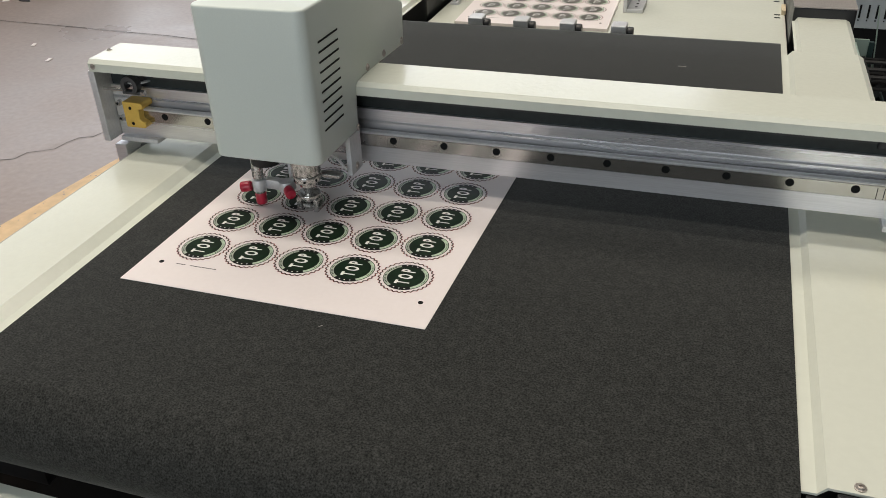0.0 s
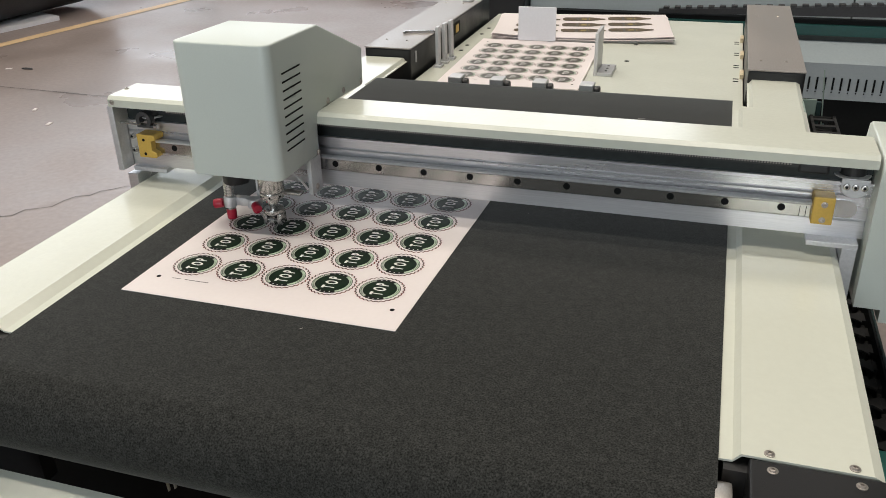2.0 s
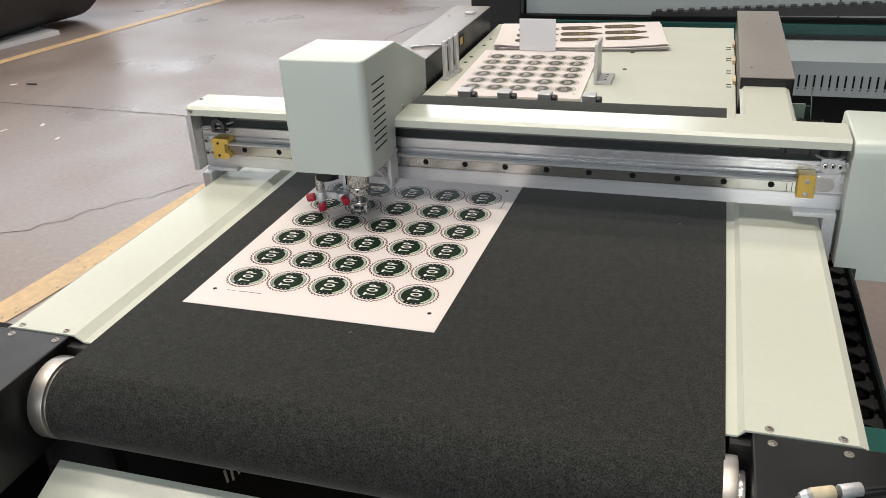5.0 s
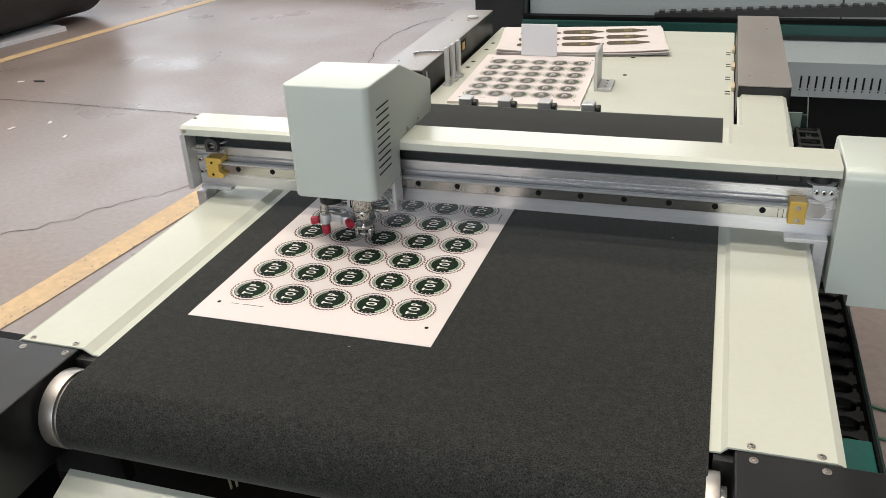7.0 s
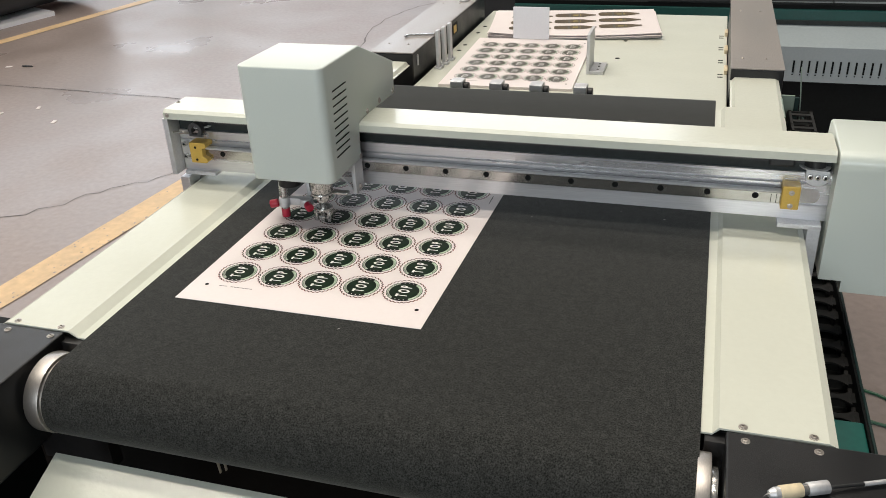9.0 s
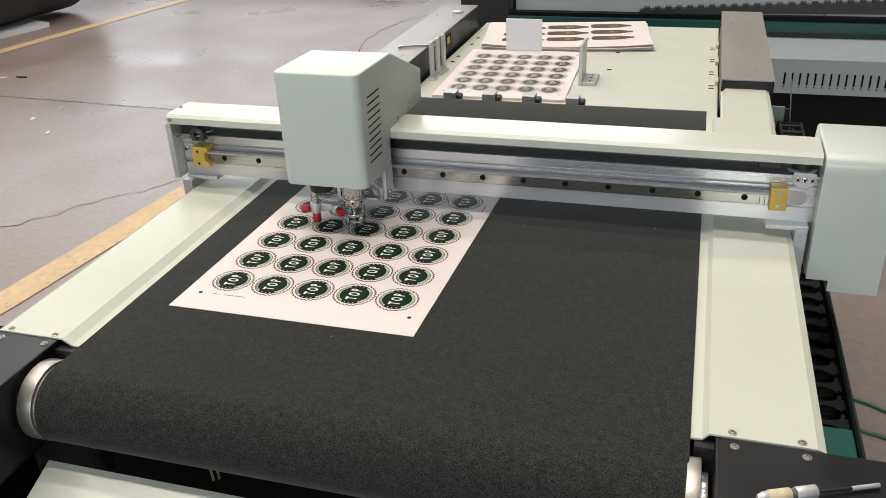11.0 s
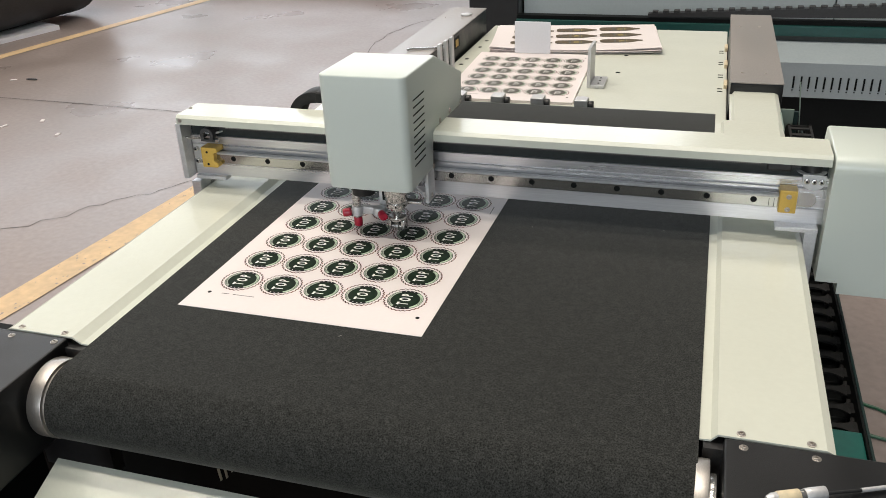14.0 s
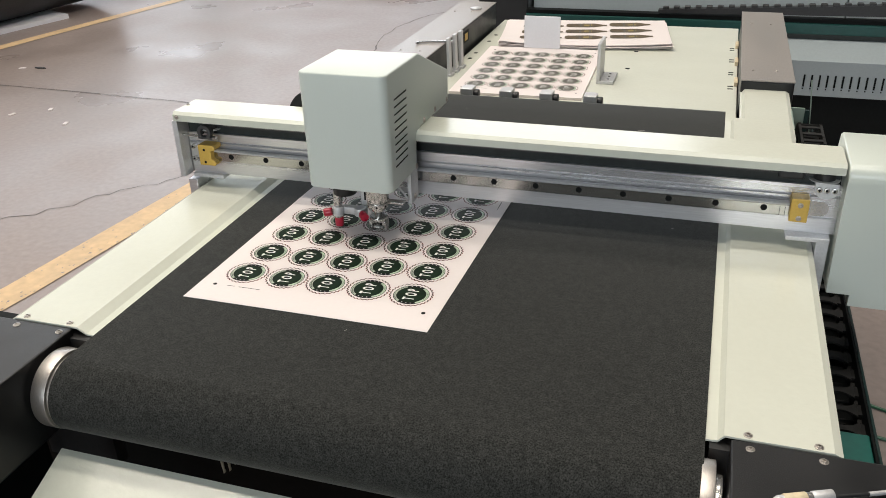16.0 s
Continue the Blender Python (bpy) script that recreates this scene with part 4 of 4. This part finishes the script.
# ---- knife left on the end cover ----
knife = thing("hand_knife", "small ivory-handled craft knife lying on the black end cover", "knife", at=(0.679, -0.189, BED + 0.0108))
knife.rotation_euler = (0, 0, radians(23.5))
part("blade", prism([(0.0, -0.0022), (0.005, -0.0006), (0.010, -0.0010), (0.010, 0.0016), (0.004, 0.0006)], -0.0004, 0.0004, "z"), STEEL, knife)
bm = cyl((0.006, 0, 0), (0.011, 0, 0), 0.0030, 0.0052, n=20)
cyl((0.011, 0, 0), (0.0155, 0, 0), 0.0052, n=20, bm=bm)
part("collar", bm, PALE_ALU, knife, smooth=True)
part("handle", cyl((0.0150, 0, 0), (0.0350, 0, 0), 0.0060, n=20, bevel=0.001), IVORY, knife, "ivory resin handle", smooth=True)
part("ring", cyl((0.0350, 0, 0), (0.0395, 0, 0), 0.0050, n=20), STEEL, knife, smooth=True)
part("ferrule", cyl((0.0395, 0, 0), (0.0580, 0, 0), 0.0058, n=20, bevel=0.0008), PALE_ALU, knife, smooth=True)
part("shaft", cyl((0.0580, 0, -0.001), (0.0900, 0, -0.002), 0.0015, n=12), RUBBER, knife)
part("shaft_end", cyl((0.0900, 0, -0.002), (0.1150, 0, -0.002), 0.0020, n=12), PALE_ALU, knife)

# ---- neighbouring machine behind ----
rear = thing("neighbour_machine", "large grey-blue and teal machine standing behind the cutter", "machine")
part("slotted_panel", prism([(2.30, 0.521), (2.30, 0.640), (2.42, 0.688), (2.44, 0.688), (2.44, 0.521)], 0.80, 3.2, "x"), SLOPEM, rear, "grey-blue slotted lower panel")
for k in range(46):
    x = 0.893 + 0.0245 * k
    part("slot", box(x, x + 0.0055, 2.297, 2.302, 0.553, 0.594, r=0), DARK, rear)
    part("hole", cyl((x + 0.002, 2.297, 0.546), (x + 0.002, 2.302, 0.546), 0.0022, n=8), DARK, rear)
# near-black box added where the open underside lies in shadow
part("underside_shade", box(0.80, 3.2, 2.32, 3.2, 0.236, 0.521, r=0), DARK, rear, "added near-black box for the shade under the machine")
part("teal_beam", box(-0.10, 3.2, 2.42, 2.47, 0.60, 0.738, r=0.002), TEAL_DARK, rear, "dark teal green cross beam")
part("seam_strip", box(0.80, 3.2, 2.412, 2.4195, 0.6885, 0.703, r=0.001), RECESS, rear, "dark grey strip along the panel's edge")
part("black_trim", box(-0.10, 3.2, 2.43, 2.47, 0.738, 0.752, r=0), DARK, rear, "black rubber trim")
part("upper_panel", box(-0.10, 1.02, 2.56, 2.62, 0.60, 1.6, r=0.003), GREYBLUE, rear, "pale grey-blue upper panel")
part("upper_panel", box(1.025, 3.2, 2.56, 2.62, 0.60, 1.6, r=0.003), GREYBLUE, rear, "pale grey-blue upper panel")
part("body", box(-0.10, 3.2, 2.625, 3.40, 0.24, 1.598, r=0.004), GREYBLUE, rear, "grey-blue machine body")
part("column", box(-0.30, -0.105, 2.48, 2.8, 0.236, 1.6, r=0.004), BLACK, rear, "black column")
part("chain_band", prism([(0.385, 0.757), (0.385, 0.768), (1.28, 0.813), (3.2, 0.905), (3.2, 0.835), (1.28, 0.770)], 2.425, 2.455, "y"), RUBBER, rear, "black cable chain rising along the panel")
for k in range(52):
    x = 0.400 + 0.0375 * k
    z = 0.768 + (x - 0.385) * 0.0495
    part("chain_link", box(x, x + 0.020, 2.428, 2.452, z - 0.004, z + 0.009, r=0.0015, seg=1), RUBBER, rear)
rear.scale = (1.2, 1.2, 1.2)
rear.location = (-0.120, 0.154, -0.283)

rollob = thing("material_roll", "thick dark grey roll of sheet material lying on the floor", "roll")
part("roll", cyl((-5.15, 2.6, 0.525), (-4.89, 5.72, 0.525), 0.50, n=72, bevel=0.07), ROLLM, rollob, smooth=True)
board = thing("board", "pale board lying flat on the floor before the roll", "board")
part("sheet", prism([(-5.8, 2.6), (-5.06, 2.6), (-4.53, 5.08), (-5.2, 5.35), (-5.8, 5.2)], 0.0, 0.035, "z"), PAPER2, board)

bundle = thing("wrapped_bundle", "plastic-wrapped pink and grey bundle lying on the floor", "bundle")
def lumpy(bm, amount, scale):
    """Rumples a rounded box."""
    bmesh.ops.subdivide_edges(bm, edges=bm.edges[:], cuts=3, use_grid_fill=True)
    bm.normal_update()
    for v in bm.verts:
        d = noise.noise(v.co * scale) + 0.5 * noise.noise(v.co * scale * 2.7)
        v.co += v.normal * d * amount
    return bm


part("wrap", lumpy(box(-4.45, -2.30, 7.25, 9.0, 0.035, 0.30, r=0.11, seg=5), 0.025, 5.0), WRAP, bundle, "creased clear plastic wrap", smooth=True)
part("goods", lumpy(box(-4.47, -2.28, 7.235, 9.02, 0.13, 0.42, r=0.12, seg=5), 0.03, 4.0), PINKM, bundle, "pink goods under the wrap", smooth=True)
part("tube", cyl((-2.32, 7.42, 0.12), (-2.17, 7.44, 0.12), 0.085, n=24, bevel=0.01), WRAP, bundle, "grey cardboard tube end", smooth=True)
# dark slab in place of the shadow along the bundle's bottom
part("shadow_strip", box(-4.36, -2.40, 7.30, 8.95, 0.0, 0.05, r=0.01), DARK, bundle)
pallet = thing("pallet", "reddish-brown wooden pallet standing on the hall floor", "pallet")
for y in (7.2, 7.7, 8.2):
    part("block", box(-6.6, -5.45, y, y + 0.12, 0.0, 0.09, r=0.006), WOOD, pallet)
for k in range(6):
    part("plank", box(-6.65 + 0.2 * k, -6.49 + 0.2 * k, 7.15, 8.4, 0.09, 0.115, r=0.004), WOOD, pallet)
part("stack", box(-6.6, -5.5, 7.2, 8.35, 0.115, 0.5, r=0.02), PINKM, pallet)

# cables and paper scraps on the floor
for k, (ya, yb) in enumerate(((1.30, 1.10), (1.14, 1.05))):
    c = thing("cable", "thin green cable lying on the concrete floor", "cable", "floor cables")
    part("wire", tube([(1.0 + 0.12 * i, ya + (yb - ya) * i / 3 + 0.02 * math.sin(1.3 * i + k), 0.006) for i in range(9)], 0.0045, n=8), CABLE, c, smooth=True)
rnd = random.Random(21)
for x, y in ((-3.75, 3.66), (-2.925, 2.945), (-2.67, 2.755), (-3.08, 2.82)):
    sc = thing("paper_scrap", "small pale paper scrap lying on the floor", "scrap", "floor scraps", at=(x, y, 0.001))
    sc.rotation_euler = (0, 0, rnd.uniform(0, 3))
    part("scrap", prism([(-0.022, -0.009), (0.020, -0.011), (0.024, 0.008), (-0.018, 0.012)], 0, 0.003, "z"), PAPER, sc)
leaf = thing("dark_scrap", "small dark curled scrap lying on the floor", "scrap", at=(-3.622, 3.682, 0.001))
part("scrap", prism([(-0.045, -0.004), (-0.01, -0.012), (0.045, -0.003), (0.03, 0.009), (-0.02, 0.010)], 0, 0.008, "z", r=0.002), ROLLM, leaf)


# ---- what moves ----
def motions():
    track = [
        (0.0, 0.164, 0.2545), (0.5, 0.153, 0.2515), (1.0, 0.1385, 0.2525), (1.5, 0.1285, 0.263), (2.0, 0.124, 0.2765), (2.5, 0.1255, 0.3135), (3.0, 0.126, 0.3385), (3.5, 0.1315, 0.345),
        (4.0, 0.138, 0.355), (4.5, 0.148, 0.3625), (5.0, 0.159, 0.3645), (5.5, 0.169, 0.361), (6.0, 0.176, 0.354), (6.5, 0.179, 0.342), (7.0, 0.178, 0.331), (7.5, 0.174, 0.324), (8.0, 0.163, 0.3145),
        (8.5, 0.1475, 0.314), (9.0, 0.136, 0.319), (9.5, 0.1295, 0.328), (10.0, 0.128, 0.340), (10.5, 0.160, 0.341), (11.0, 0.185, 0.3425), (11.5, 0.1905, 0.354), (12.0, 0.1965, 0.362),
        (12.5, 0.206, 0.363), (13.0, 0.2195, 0.3605), (13.5, 0.2275, 0.3565), (14.0, 0.237, 0.3425), (14.5, 0.235, 0.3305), (15.0, 0.2295, 0.3215), (15.5, 0.222, 0.3175), (16.0, 0.2095, 0.313)]
    walk(gantry, [(t, pose(0, y, 0)) for t, x, y in track])
    walk(head, [(t, pose(x, 0, 0)) for t, x, y in track])


motions()
